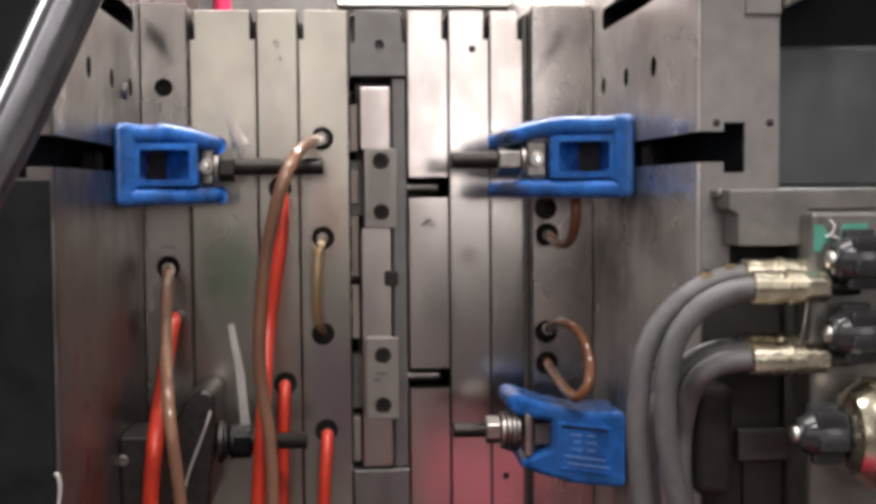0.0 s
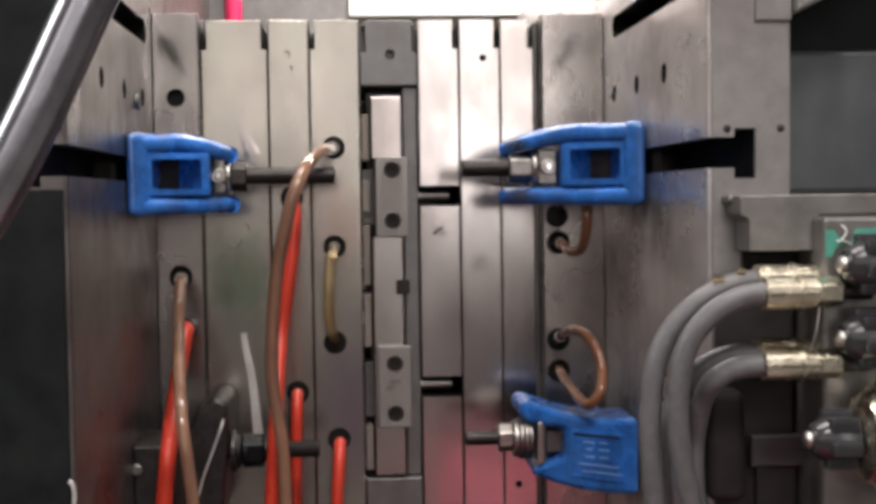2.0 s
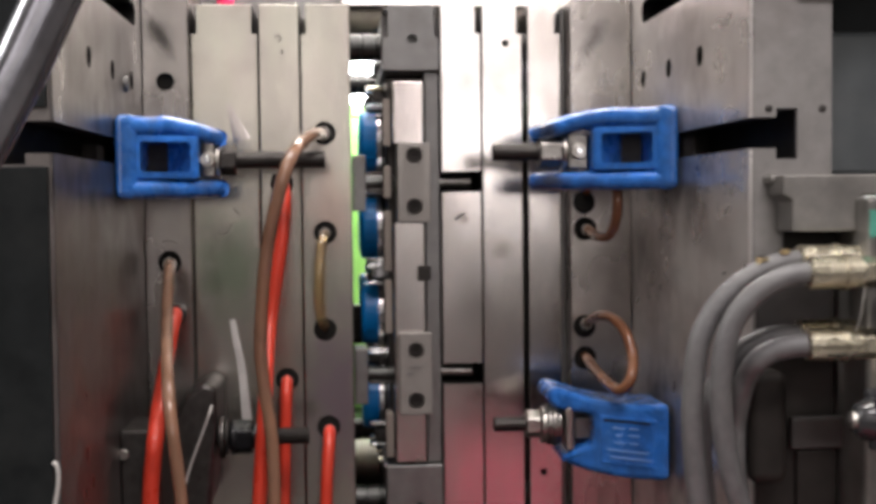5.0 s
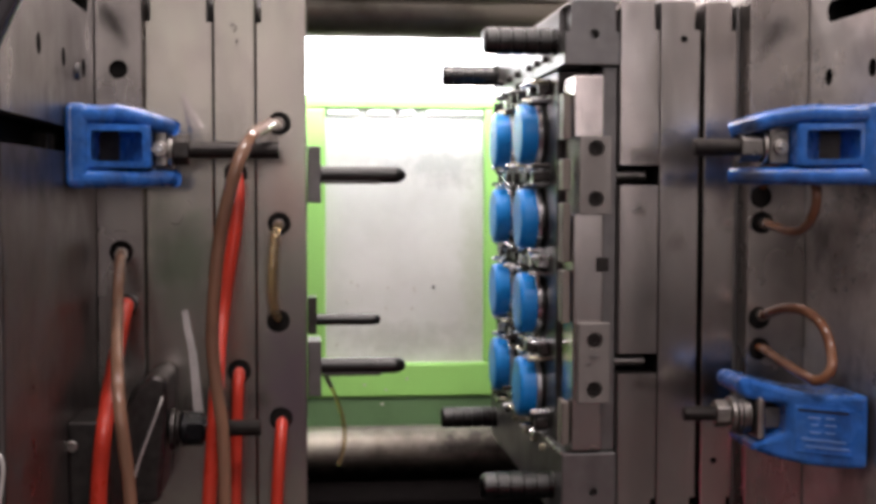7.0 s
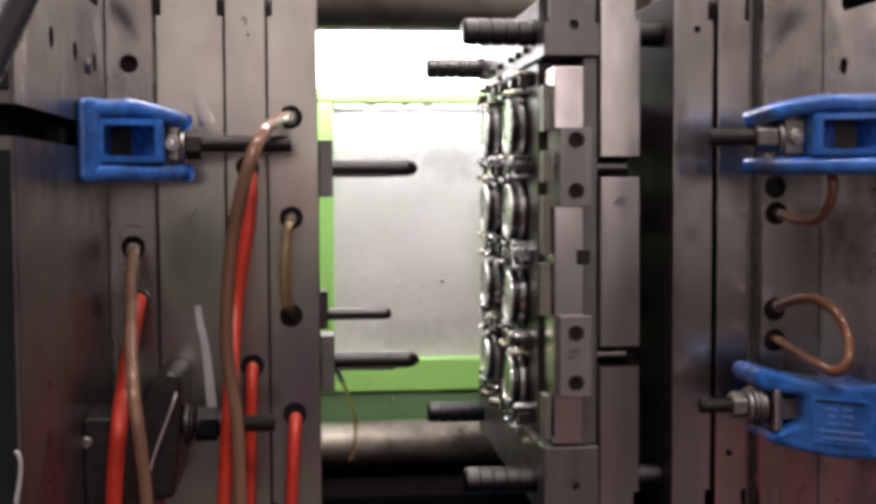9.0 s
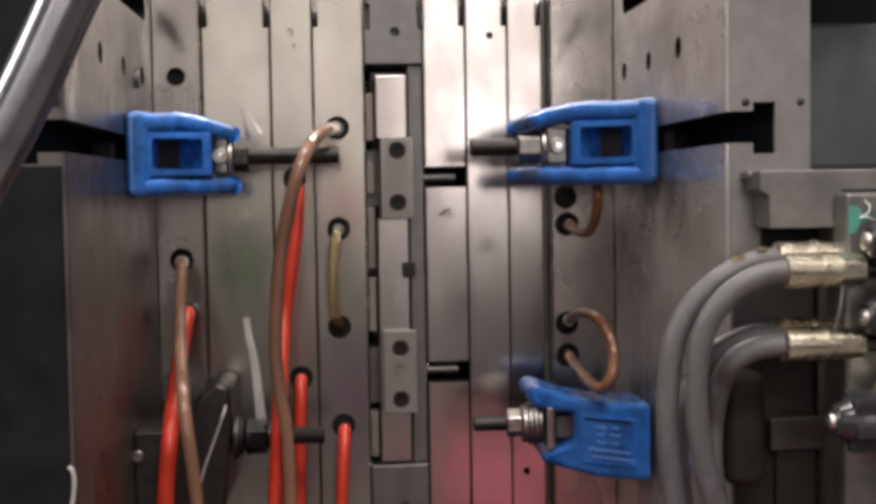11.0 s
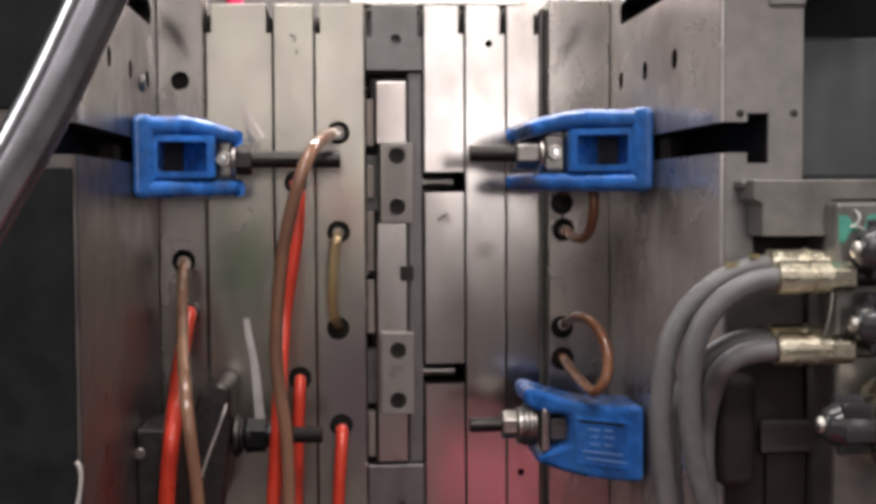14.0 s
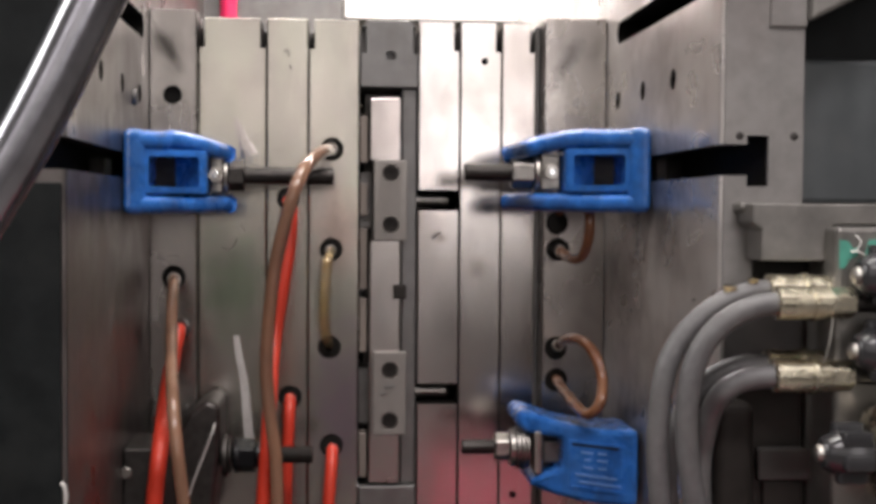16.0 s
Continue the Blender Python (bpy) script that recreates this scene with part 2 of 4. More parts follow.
PLASTIC = shader("black_knob_plastic", (0.030, 0.030, 0.032), 0.24, 0.0, 0.2, 80, 0.08, 500)
GREEN = shader("light_green_enamel", (0.30, 0.62, 0.16), 0.38, 0.0, 0.06, 12, 0.04, 300, (1, 1, 1), (0.22, 0.5, 0.12), 6, 0.4)
GREENDARK = shader("dull_green_sill", (0.12, 0.22, 0.10), 0.45, 0.0, 0.2, 12, 0.1, 300, (1, 1, 1), (0.07, 0.09, 0.065), 6, 0.8)
SHEET = shader("clouded_window_sheet", (0.60, 0.60, 0.57), 0.40, 0.0, 0.08, 5, 0.05, 200, (1, 1, 1), (0.44, 0.44, 0.41), 4.2, 0.65,
               spots=(((0.24, 0.915, 1.292), (0.12, 0.3, 0.036), 0, (0.33, 0.33, 0.31), 0.75), ((0.09, 0.915, 1.305), (0.07, 0.3, 0.020), 0, (0.40, 0.39, 0.36), 0.6), ((0.17, 0.915, 0.985), (0.14, 0.3, 0.035), 0, (0.36, 0.37, 0.33), 0.6), ((0.30, 0.915, 1.12), (0.03, 0.3, 0.12), 0, (0.44, 0.47, 0.38), 0.6)))
# Spots darken the bar's right part and its underside.
TIEBAR = shader("polished_tie_bar", (0.20, 0.185, 0.155), 0.44, 1.0, 0.35, 9, 0.10, 300, (0.06, 1, 1), (0.05, 0.04, 0.035), 7, 0.9,
                spots=(((0.27, 0.62, 0.86), (0.10, 0.10, 0.03), 0, (0.03, 0.026, 0.024), 0.9), ((0.12, 0.62, 0.812), (0.25, 0.10, 0.014), 0, (0.03, 0.026, 0.024), 0.85)))
DADO = shader("mid_grey_dado_paint", (0.27, 0.25, 0.25), 0.6, 0.0, 0.1, 3, 0.05, 80)
REDPAINT = shader("red_machine_paint", (0.48, 0.014, 0.075), 0.4, 0.0, 0.1, 20, 0.05, 300)
CONCRETE = shader("hall_concrete", (0.24, 0.225, 0.215), 0.6, 0.0, 0.2, 4, 0.1, 80)
WALLPAINT = shader("hall_wall_paint", (0.50, 0.48, 0.44), 0.6, 0.0, 0.08, 2, 0.05, 80)
WHITESHEET = shader("white_sheet_paint", (0.78, 0.75, 0.74), 0.4, 0.0, 0.06, 8, 0.04, 200, (1, 1, 1), (0.66, 0.62, 0.60), 5, 0.5)
GREYPAINT = shader("grey_cover_paint", (0.068, 0.076, 0.080), 0.36, 0.1, 0.2, 16, 0.10, 300, (1, 1, 1), (0.12, 0.12, 0.12), 7, 0.7, waves=0.5)
CASTING = shader("bare_cast_steel", (0.21, 0.20, 0.187), 0.45, 0.7, 0.3, 30, 0.20, 260, (1, 1, 1), (0.13, 0.12, 0.11), 14, 0.6)
TEALTAPE = shader("teal_tape", (0.08, 0.33, 0.25), 0.5, 0.0, 0.15, 60, 0.05)
WHITEINK = shader("pale_raised_letter", (0.16, 0.30, 0.62), 0.4, 0.0, 0.1, 90, 0.0)
STOUT = shader("black_hex_cap", (0.005, 0.005, 0.006), 0.25, 0.0, 0.2, 80, 0.05, 500, spec=0.22)
WIRE = shader("galvanised_wire", (0.62, 0.60, 0.57), 0.42, 0.35, 0.12, 90, 0.0)
SMUDGED = shader("oil_smudged_grey_paint", (0.040, 0.036, 0.035), 0.42, 0.0, 0.35, 18, 0.12, 300, (1, 1, 1), (0.070, 0.064, 0.060), 9, 0.6, spec=0.45)
HANDLE = shader("dull_chromed_tube", (0.36, 0.36, 0.39), 0.24, 0.9, 0.15, 40, 0.06, 500, (1, 1, 1), (0.06, 0.06, 0.066), 25, 0.5, 0.06, spec=0.45)
SIDEDADO = shader("dark_side_dado_paint", (0.060, 0.055, 0.055), 0.6, 0.0, 0.1, 3, 0.05, 80)
# Lightless black for the box that stands in for shade below.
FILLER_BLACK = shader("black_filler_shade", (0.006, 0.005, 0.005), 0.8, 0.0, 0.3, 30, 0.1, 200, spec=0.0)
STRIPSTEEL = shader("brown_oiled_strip", (0.17, 0.145, 0.125), 0.55, 0.3, 0.2, 40, 0.1, 400, (1, 1, 0.2), (0.08, 0.065, 0.055), 14, 0.6)
# Pale colour for the highlight streak on the runner plate.
PALE_STREAK = shader("pale_highlight_streak", (0.50, 0.48, 0.46), 0.28, 0.0, 0.10, 40, 0.05, 300, spec=0.7)
LAMPGLOW = glow("tube_lamp_glow", (0.93, 0.97, 1.0), 17.0)


# ---- shapes ----
def finish(bm, smooth=40):
    bmesh.ops.recalc_face_normals(bm, faces=bm.faces)
    me = bpy.data.meshes.new("m")
    for e in bm.edges:
        e.smooth = len(e.link_faces) == 2 and e.calc_face_angle(3.2) < radians(smooth)
        if e.smooth and e.calc_face_angle(3.2) > radians(8):
            a, b = sorted(f.calc_area() for f in e.link_faces)
            e.smooth = b < 6 * a
    for f in bm.faces:
        f.smooth = True
    bm.to_mesh(me)
    bm.free()
    return me


def box(x0, x1, y0, y1, z0, z1, bevel=0.0015, seg=2):
    bm = bmesh.new()
    bmesh.ops.create_cube(bm, size=1, matrix=Matrix.Translation(((x0 + x1) / 2, (y0 + y1) / 2, (z0 + z1) / 2)) @ Matrix.Diagonal((x1 - x0, y1 - y0, z1 - z0, 1)))
    if bevel:
        bmesh.ops.bevel(bm, geom=bm.edges[:], offset=bevel, segments=seg, affect="EDGES", profile=0.5)
    return bm


AX = {"x": Matrix.Rotation(radians(90), 4, "Y"), "y": Matrix.Rotation(radians(90), 4, "X"), "z": Matrix.Identity(4)}


def cyl(axis, c, r, length, r2=None, seg=32, bevel=0.0):
    """A cylinder about c, along an axis."""
    bm = bmesh.new()
    bmesh.ops.create_cone(bm, cap_ends=True, segments=seg, radius1=r, radius2=r if r2 is None else r2, depth=length, matrix=Matrix.Translation(c) @ AX[axis])
    if bevel:
        rims = [e for e in bm.edges if any(len(f.verts) > 4 for f in e.link_faces)]
        bmesh.ops.bevel(bm, geom=rims, offset=bevel, segments=3, affect="EDGES", profile=0.5)
    return bm


def lathe(axis, c, profile, seg=40, caps=True):
    """Turn a profile of (along, radius) about an axis through c; without caps it closes on itself as a ring."""
    bm = bmesh.new()
    rings = []
    for a, r in profile:
        ring = []
        for k in range(seg):
            w = 2 * math.pi * k / seg
            p = {"x": (a, r * math.cos(w), r * math.sin(w)), "y": (r * math.cos(w), a, r * math.sin(w)), "z": (r * math.cos(w), r * math.sin(w), a)}[axis]
            ring.append(bm.verts.new(Vector(c) + Vector(p)))
        rings.append(ring)
    for a, b in zip(rings, rings[1:] if caps else rings[1:] + rings[:1]):
        for k in range(seg):
            bm.faces.new((a[k], a[(k + 1) % seg], b[(k + 1) % seg], b[k]))
    if caps:
        bm.faces.new(rings[0])
        bm.faces.new(rings[-1])
    return bm


def spline(points, n=8):
    pts = [Vector(p) for p in points]
    pts = [2 * pts[0] - pts[1]] + pts + [2 * pts[-1] - pts[-2]]
    out = []
    for a, b, c, d in zip(pts, pts[1:], pts[2:], pts[3:]):
        for k in range(n):
            t = k / n
            out.append(0.5 * (2 * b + (c - a) * t + (2 * a - 5 * b + 4 * c - d) * t * t + (3 * b - a - 3 * c + d) * t ** 3))
    return out + [pts[-2]]


def tube(points, r, seg=14, n=8, ry=None, square=2.0, taper=None, up=(0.0, 1.0, 0.02)):
    """Sweep a rounded section along a smooth line through the points."""
    line = spline(points, n)
    bm = bmesh.new()
    rings = []
    side = Vector(up)
    for i, p in enumerate(line):
        d = (line[min(i + 1, len(line) - 1)] - line[max(i - 1, 0)]).normalized()
        side = (side - d * side.dot(d)).normalized()
        other = d.cross(side)
        f = i / (len(line) - 1)
        s = 1.0 if taper is None else taper[0] + (taper[1] - taper[0]) * f
        ring = []
        for k in range(seg):
            w = 2 * math.pi * k / seg
            cx, sx = math.cos(w), math.sin(w)
            q = 2.0 / square
            u = math.copysign(abs(cx) ** q, cx) * (ry or r)
            v = math.copysign(abs(sx) ** q, sx) * r
            ring.append(bm.verts.new(p + side * u * s + other * v * s))
        rings.append(ring)
    for a, b in zip(rings, rings[1:]):
        for k in range(seg):
            bm.faces.new((a[k], a[(k + 1) % seg], b[(k + 1) % seg], b[k]))
    bm.faces.new(rings[0])
    bm.faces.new(rings[-1])
    return bm


def prism(outline, axis, lo, hi, bevel=0.0):
    """Push a flat outline along an axis; the outline is in the two other axes, in order."""
    bm = bmesh.new()
    place = {"y": lambda u, v, w: (u, w, v), "x": lambda u, v, w: (w, u, v), "z": lambda u, v, w: (u, v, w)}[axis]
    a = [bm.verts.new(place(u, v, lo)) for u, v in outline]
    b = [bm.verts.new(place(u, v, hi)) for u, v in outline]
    bm.faces.new(a)
    bm.faces.new(b)
    for k in range(len(a)):
        bm.faces.new((a[k], a[(k + 1) % len(a)], b[(k + 1) % len(a)], b[k]))
    bmesh.ops.recalc_face_normals(bm, faces=bm.faces)
    if bevel:
        bmesh.ops.bevel(bm, geom=bm.edges[:], offset=bevel, segments=2, affect="EDGES", profile=0.5)
    return bm


def join(*bms):
    out = bmesh.new()
    for b in bms:
        me = bpy.data.meshes.new("t")
        b.to_mesh(me)
        b.free()
        out.from_mesh(me)
        bpy.data.meshes.remove(me)
    return out


def cut(bm, *tools):
    """Take tools out of a solid and return the rest."""
    a, b = bpy.data.meshes.new("a"), bpy.data.meshes.new("b")
    bmesh.ops.recalc_face_normals(bm, faces=bm.faces)
    bm.to_mesh(a)
    bm.free()
    oa = new("cut_a", a)
    for tool in tools:
        bmesh.ops.recalc_face_normals(tool, faces=tool.faces)
    t = join(*tools)
    t.to_mesh(b)
    t.free()
    ob = new("cut_b", b)
    mod = oa.modifiers.new("cut", "BOOLEAN")
    mod.operation, mod.object, mod.solver, mod.use_self = "DIFFERENCE", ob, "EXACT", True
    res = bpy.data.meshes.new_from_object(oa.evaluated_get(bpy.context.evaluated_depsgraph_get()))
    bpy.data.objects.remove(oa)
    bpy.data.objects.remove(ob)
    out = bmesh.new()
    out.from_mesh(res)
    return out


def part(name, bm, material, parent=None, label="", smooth=40):
    ob = new(name, finish(bm, smooth))
    ob.data.materials.append(material)
    if parent is not None:
        ob.parent = parent
        ob.matrix_parent_inverse = parent.matrix_world.inverted()
    return tagged(ob, label) if label else ob


def recess_shade(ob, inside):
    """Near-black paint on the faces inside a cut, for the shade in there."""
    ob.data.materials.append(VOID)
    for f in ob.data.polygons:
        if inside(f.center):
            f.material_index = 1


def thing(name, label, category, at=(0, 0, 0), group="", kind=""):
    ob = new(name)
    ob.empty_display_size = 0.02
    ob.location = at
    ob.matrix_world = Matrix.Translation(at)
    return tagged(ob, label, category, group, kind)


BACK = 0.49     # depth of the mould
TOP, FOOT = 1.4435, 0.900


def notches(x0, x1, y0, z0, z1, sides):
    """Cutters of the pry notches at both ends of a plate's front edges."""
    spans = [(x0 - 0.004, x0 + 0.0058)] * ("a" in sides) + [(x1 - 0.0062, x1 + 0.004)] * ("b" in sides)
    return [box(a, b, y0 - 0.01, y0 + 0.10, za, zb, 0) for a, b in spans for za, zb in ((z1 - 0.0295, z1 + 0.01), (z0 - 0.01, z0 + 0.028))]


def plate(x0, x1, y0, z1, cuts=(), z0=FOOT, sides="b"):
    """A mould plate with pry notches and any other cuts."""
    return cut(box(x0, x1, y0, BACK, z0, z1, 0.0011), *notches(x0, x1, y0, z0, z1, sides), *cuts)


def plate_recess_shade(ob, y0, z0=FOOT, z1=TOP):
    """Paint the shade in the notches and small holes of a plate."""
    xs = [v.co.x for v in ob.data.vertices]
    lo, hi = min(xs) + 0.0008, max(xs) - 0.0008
    recess_shade(ob, lambda c: (lo < c.x < hi) and y0 + 0.002 < c.y < y0 + 0.12)


def port(x, z, y0, r=0.0116, deep=0.05):
    return cyl("y", (x, y0 + deep / 2 - 0.01, z), r, deep + 0.02, seg=28)


def port_shade_lining(parent, x, z, y0, r=0.0116, deep=0.05):
    """The countersunk mouth of a water port, lined near-black for its shade, with the nipple in it."""
    part("port_shade_lining", lathe("y", (x, 0, z), [(y0 + 0.0012, r + 0.0004), (y0 + 0.0012, r - 0.0008), (y0 + deep - 0.004, r - 0.0008), (y0 + deep - 0.004, 0.001)], 24), VOID, parent)
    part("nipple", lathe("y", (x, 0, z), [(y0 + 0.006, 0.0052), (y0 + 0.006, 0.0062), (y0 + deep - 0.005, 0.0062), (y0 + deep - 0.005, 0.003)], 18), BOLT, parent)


# ---- hall ----
def hall():
    tagged(part("floor", box(-4, 4, -4, 5, -0.1, 0.0, 0), CONCRETE), "grey concrete factory floor", "floor", kind="structure")
    tagged(part("wall_front", box(-4, 4, -4.1, -4, 0, 4.5, 0), WALLPAINT), "pale painted hall wall", "wall", kind="structure")
    # Dark bands added out of view to darken the lower reflections.
    tagged(part("dado", box(-4, 4, -3.999, -3.96, 0, 1.25, 0), DADO), "unseen dark band added low on the hall wall for reflections", "dado", kind="structure")
    for x0, x1 in ((-3.999, -3.96), (3.96, 3.999)):
        tagged(part("dado", box(x0, x1, -3.958, 4.99, 0, 1.25, 0), SIDEDADO), "unseen dark band added low on the hall side wall for reflections", "dado", kind="structure")
    tagged(part("wall_left", box(-4.1, -4, -4, 5, 0, 4.5, 0), WALLPAINT), "pale painted hall wall", "wall", kind="structure")
    tagged(part("wall_right", box(4, 4.1, -4, 5, 0, 4.5, 0), WALLPAINT), "pale painted hall wall", "wall", kind="structure")
    tagged(part("wall_back", box(-4, 4, 5, 5.1, 0, 4.5, 0), WALLPAINT), "pale painted hall wall", "wall", kind="structure")
    tagged(part("ceiling", box(-4, 4, -4, 5, 4.5, 4.6, 0), WALLPAINT), "pale painted hall ceiling", "ceiling", kind="structure")


hall()

# ---- runs of the hoses and wires ----
BROWN1 = [(-0.0190, 0.0200, 1.3160), (-0.0211, -0.0300, 1.3128), (-0.0283, -0.0920, 1.3081), (-0.0401, -0.1450, 1.2946), (-0.0501, -0.1680, 1.2731), (-0.0600, -0.1660, 1.2391), (-0.0688, -0.1520, 1.1994), (-0.0743, -0.1380, 1.1534), (-0.0766, -0.1280, 1.1117), (-0.0741, -0.1200, 1.0746), (-0.0691, -0.1200, 1.0382), (-0.0672, -0.1200, 1.0018), (-0.0668, -0.1200, 0.9602), (-0.0669, -0.1200, 0.9184)]
ORANGE1 = [(-0.0635, 0.0200, 1.2650), (-0.0610, -0.0100, 1.2627), (-0.0586, -0.0280, 1.2501), (-0.0599, -0.0330, 1.2200), (-0.0665, -0.0350, 1.1762), (-0.0737, -0.0360, 1.1269), (-0.0756, -0.0705, 1.0825), (-0.0764, -0.1000, 1.0449), (-0.0796, -0.1000, 1.0028), (-0.0824, -0.1000, 0.9605), (-0.0847, -0.1000, 0.9128)]
ORANGE2 = [(-0.0608, 0.0200, 1.0653), (-0.0595, -0.0080, 1.0669), (-0.0596, -0.0220, 1.0567), (-0.0611, -0.0240, 1.0246), (-0.0622, -0.0240, 0.9852), (-0.0634, -0.0240, 0.9400), (-0.0648, -0.0240, 0.8890)]
ORANGE3 = [(-0.0184, 0.0200, 1.0137), (-0.0175, -0.0080, 1.0158), (-0.0180, -0.0240, 1.0066), (-0.0200, -0.0300, 0.9798), (-0.0222, -0.0300, 0.9404), (-0.0239, -0.0300, 0.8895)]
BROWN2 = [(-0.1766, 0.0200, 1.1864), (-0.1703, -0.0300, 1.1861), (-0.1675, -0.0600, 1.1731), (-0.1649, -0.0900, 1.1451), (-0.1585, -0.1400, 1.1151), (-0.1513, -0.1850, 1.0897), (-0.1466, -0.2030, 1.0617), (-0.1427, -0.2050, 1.0310), (-0.1396, -0.2050, 0.9998), (-0.1367, -0.2050, 0.9518)]
ORANGE4 = [(-0.1720, 0.0200, 1.1349), (-0.1661, -0.0280, 1.1375), (-0.1667, -0.0450, 1.1252), (-0.1691, -0.0580, 1.1041), (-0.1697, -0.0900, 1.0812), (-0.1649, -0.1500, 1.0642), (-0.1636, -0.1820, 1.0434), (-0.1668, -0.1830, 1.0145), (-0.1688, -0.1830, 0.9853), (-0.1706, -0.1830, 0.9462)]
AMBERP = [(-0.0198, 0.0200, 1.2153), (-0.0200, -0.0080, 1.2141), (-0.0227, -0.0180, 1.2051), (-0.0251, -0.0240, 1.1804), (-0.0261, -0.0240, 1.1526), (-0.0248, -0.0180, 1.1324), (-0.0212, -0.0080, 1.1217), (-0.0211, 0.0200, 1.1156)]
YELLOWP = [(0.0287, 0.4000, 1.0104), (0.0394, 0.4200, 0.9845), (0.0520, 0.4400, 0.9503), (0.0583, 0.4500, 0.9211), (0.0578, 0.4600, 0.8918), (0.0508, 0.4600, 0.8660)]
BARP = [(-0.1078, -0.7, 1.3657), (-0.1133, -0.7, 1.3537), (-0.1178, -0.7, 1.3441), (-0.1225, -0.7, 1.3345), (-0.1273, -0.7, 1.3244), (-0.1328, -0.7, 1.3128), (-0.1388, -0.7, 1.3007), (-0.1457, -0.7, 1.2875), (-0.1537, -0.7, 1.273), (-0.1631, -0.7, 1.2573), (-0.1743, -0.7, 1.238), (-0.1866, -0.7, 1.2168), (-0.1989, -0.7, 1.1955)]
WIREP = [(-0.1280, -0.0300, 1.0718), (-0.1256, -0.0700, 1.0647), (-0.1260, -0.0980, 1.0537), (-0.1352, -0.0980, 1.0287), (-0.1444, -0.0980, 1.0042), (-0.1505, -0.0980, 0.9833), (-0.1528, -0.0980, 0.9676)]
LOOPP = [(0.2073, 0.0000, 1.1179), (0.2051, -0.0336, 1.1228), (0.2048, -0.0864, 1.1347), (0.2110, -0.1224, 1.1359), (0.2178, -0.1464, 1.1250), (0.2215, -0.1584, 1.1052), (0.2170, -0.1704, 1.0869), (0.2083, -0.1632, 1.0752), (0.2034, -0.1344, 1.0778), (0.2019, -0.0864, 1.0835), (0.2027, -0.0432, 1.0882), (0.2077, 0.0000, 1.0860)]
STUBP = [(0.2082, 0.0, 1.2169), (0.205, -0.0396, 1.2156), (0.2052, -0.0916, 1.2106), (0.2101, -0.1176, 1.2137), (0.2114, -0.1384, 1.2283), (0.2115, -0.1436, 1.2497), (0.2134, -0.1176, 1.2783), (0.2128, -0.0656, 1.2848), (0.2063, -0.0396, 1.2653), (0.2084, 0.0, 1.2432)]
HYD1 = [(0.2721, -0.4500, 1.1962), (0.2594, -0.4487, 1.1941), (0.2456, -0.4475, 1.1882), (0.2338, -0.4463, 1.1793), (0.2233, -0.4450, 1.1654), (0.2178, -0.4437, 1.1503), (0.2157, -0.4425, 1.1342), (0.2152, -0.4413, 1.1179), (0.2162, -0.4400, 1.0994), (0.2186, -0.4387, 1.0829), (0.2229, -0.4375, 1.0621), (0.2280, -0.4363, 1.0453), (0.2354, -0.4350, 1.0283)]
HYD2 = [(0.2754, -0.4250, 1.2025), (0.2629, -0.4250, 1.2013), (0.2473, -0.4250, 1.1960), (0.2313, -0.4250, 1.1860), (0.2172, -0.4250, 1.1724), (0.2079, -0.4250, 1.1562), (0.2032, -0.4250, 1.1399), (0.2011, -0.4250, 1.1215), (0.1999, -0.4250, 1.1010), (0.2010, -0.4237, 1.0801), (0.2030, -0.4225, 1.0591), (0.2054, -0.4213, 1.0421), (0.2082, -0.4200, 1.0249)]
HYD3 = [(0.2717, -0.4500, 1.1483), (0.2602, -0.4467, 1.1467), (0.2501, -0.4433, 1.1436), (0.2409, -0.4400, 1.1369), (0.2370, -0.4300, 1.1256), (0.2354, -0.4200, 1.1096), (0.2351, -0.4100, 1.0889), (0.2349, -0.4083, 1.0675), (0.2376, -0.4067, 1.0437), (0.2430, -0.4050, 1.0197)]
HYD4 = [(0.2773, -0.4200, 1.1512), (0.2652, -0.4183, 1.1512), (0.2510, -0.4167, 1.1477), (0.2367, -0.4150, 1.1388), (0.2250, -0.4117, 1.1229), (0.2175, -0.4083, 1.1058), (0.2137, -0.4050, 1.0884), (0.2128, -0.4033, 1.0669), (0.2149, -0.4017, 1.0431), (0.2186, -0.4000, 1.0190)]


# ---- fixed side of the press ----
def t_slot(face, sgn, y0, y1, z0, z1):
    """Cutters of a T-slot that runs along y in a platen face."""
    zc, h = (z0 + z1) / 2, (z1 - z0) / 2
    a, b, c = face - sgn * 0.01, face + sgn * 0.0185, face + sgn * 0.034
    return [box(min(a, c - sgn * 0.002), max(a, c - sgn * 0.002), y0, y1, zc - h, zc + h, 0), box(min(b, c), max(b, c), y0, y1, zc - h - 0.0075, zc + h + 0.0062, 0)]


def round_slot(face, sgn, y_end, z0, z1):
    h, zc = (z1 - z0) / 2, (z1 + z0) / 2
    return [box(min(face - sgn * .01, face + sgn * .035), max(face - sgn * .01, face + sgn * .035), -0.6, y_end - h, z0, z1, 0), cyl("x", (face + sgn * 0.0125, y_end - h, zc), h * 0.999, 0.045, seg=24)]


def platen_holes(face, sgn):
    out = []
    for y in (-0.263, -0.166, -0.072):
        out.append(cyl("x", (face + sgn * 0.02, y, 1.361), 0.0085, 0.06, seg=24))
    return out


fixed_platen = thing("fixed_platen", "worn bare steel fixed platen with T-slots and tapped holes", "machine platen", (-0.30, 0.3, 0.55))
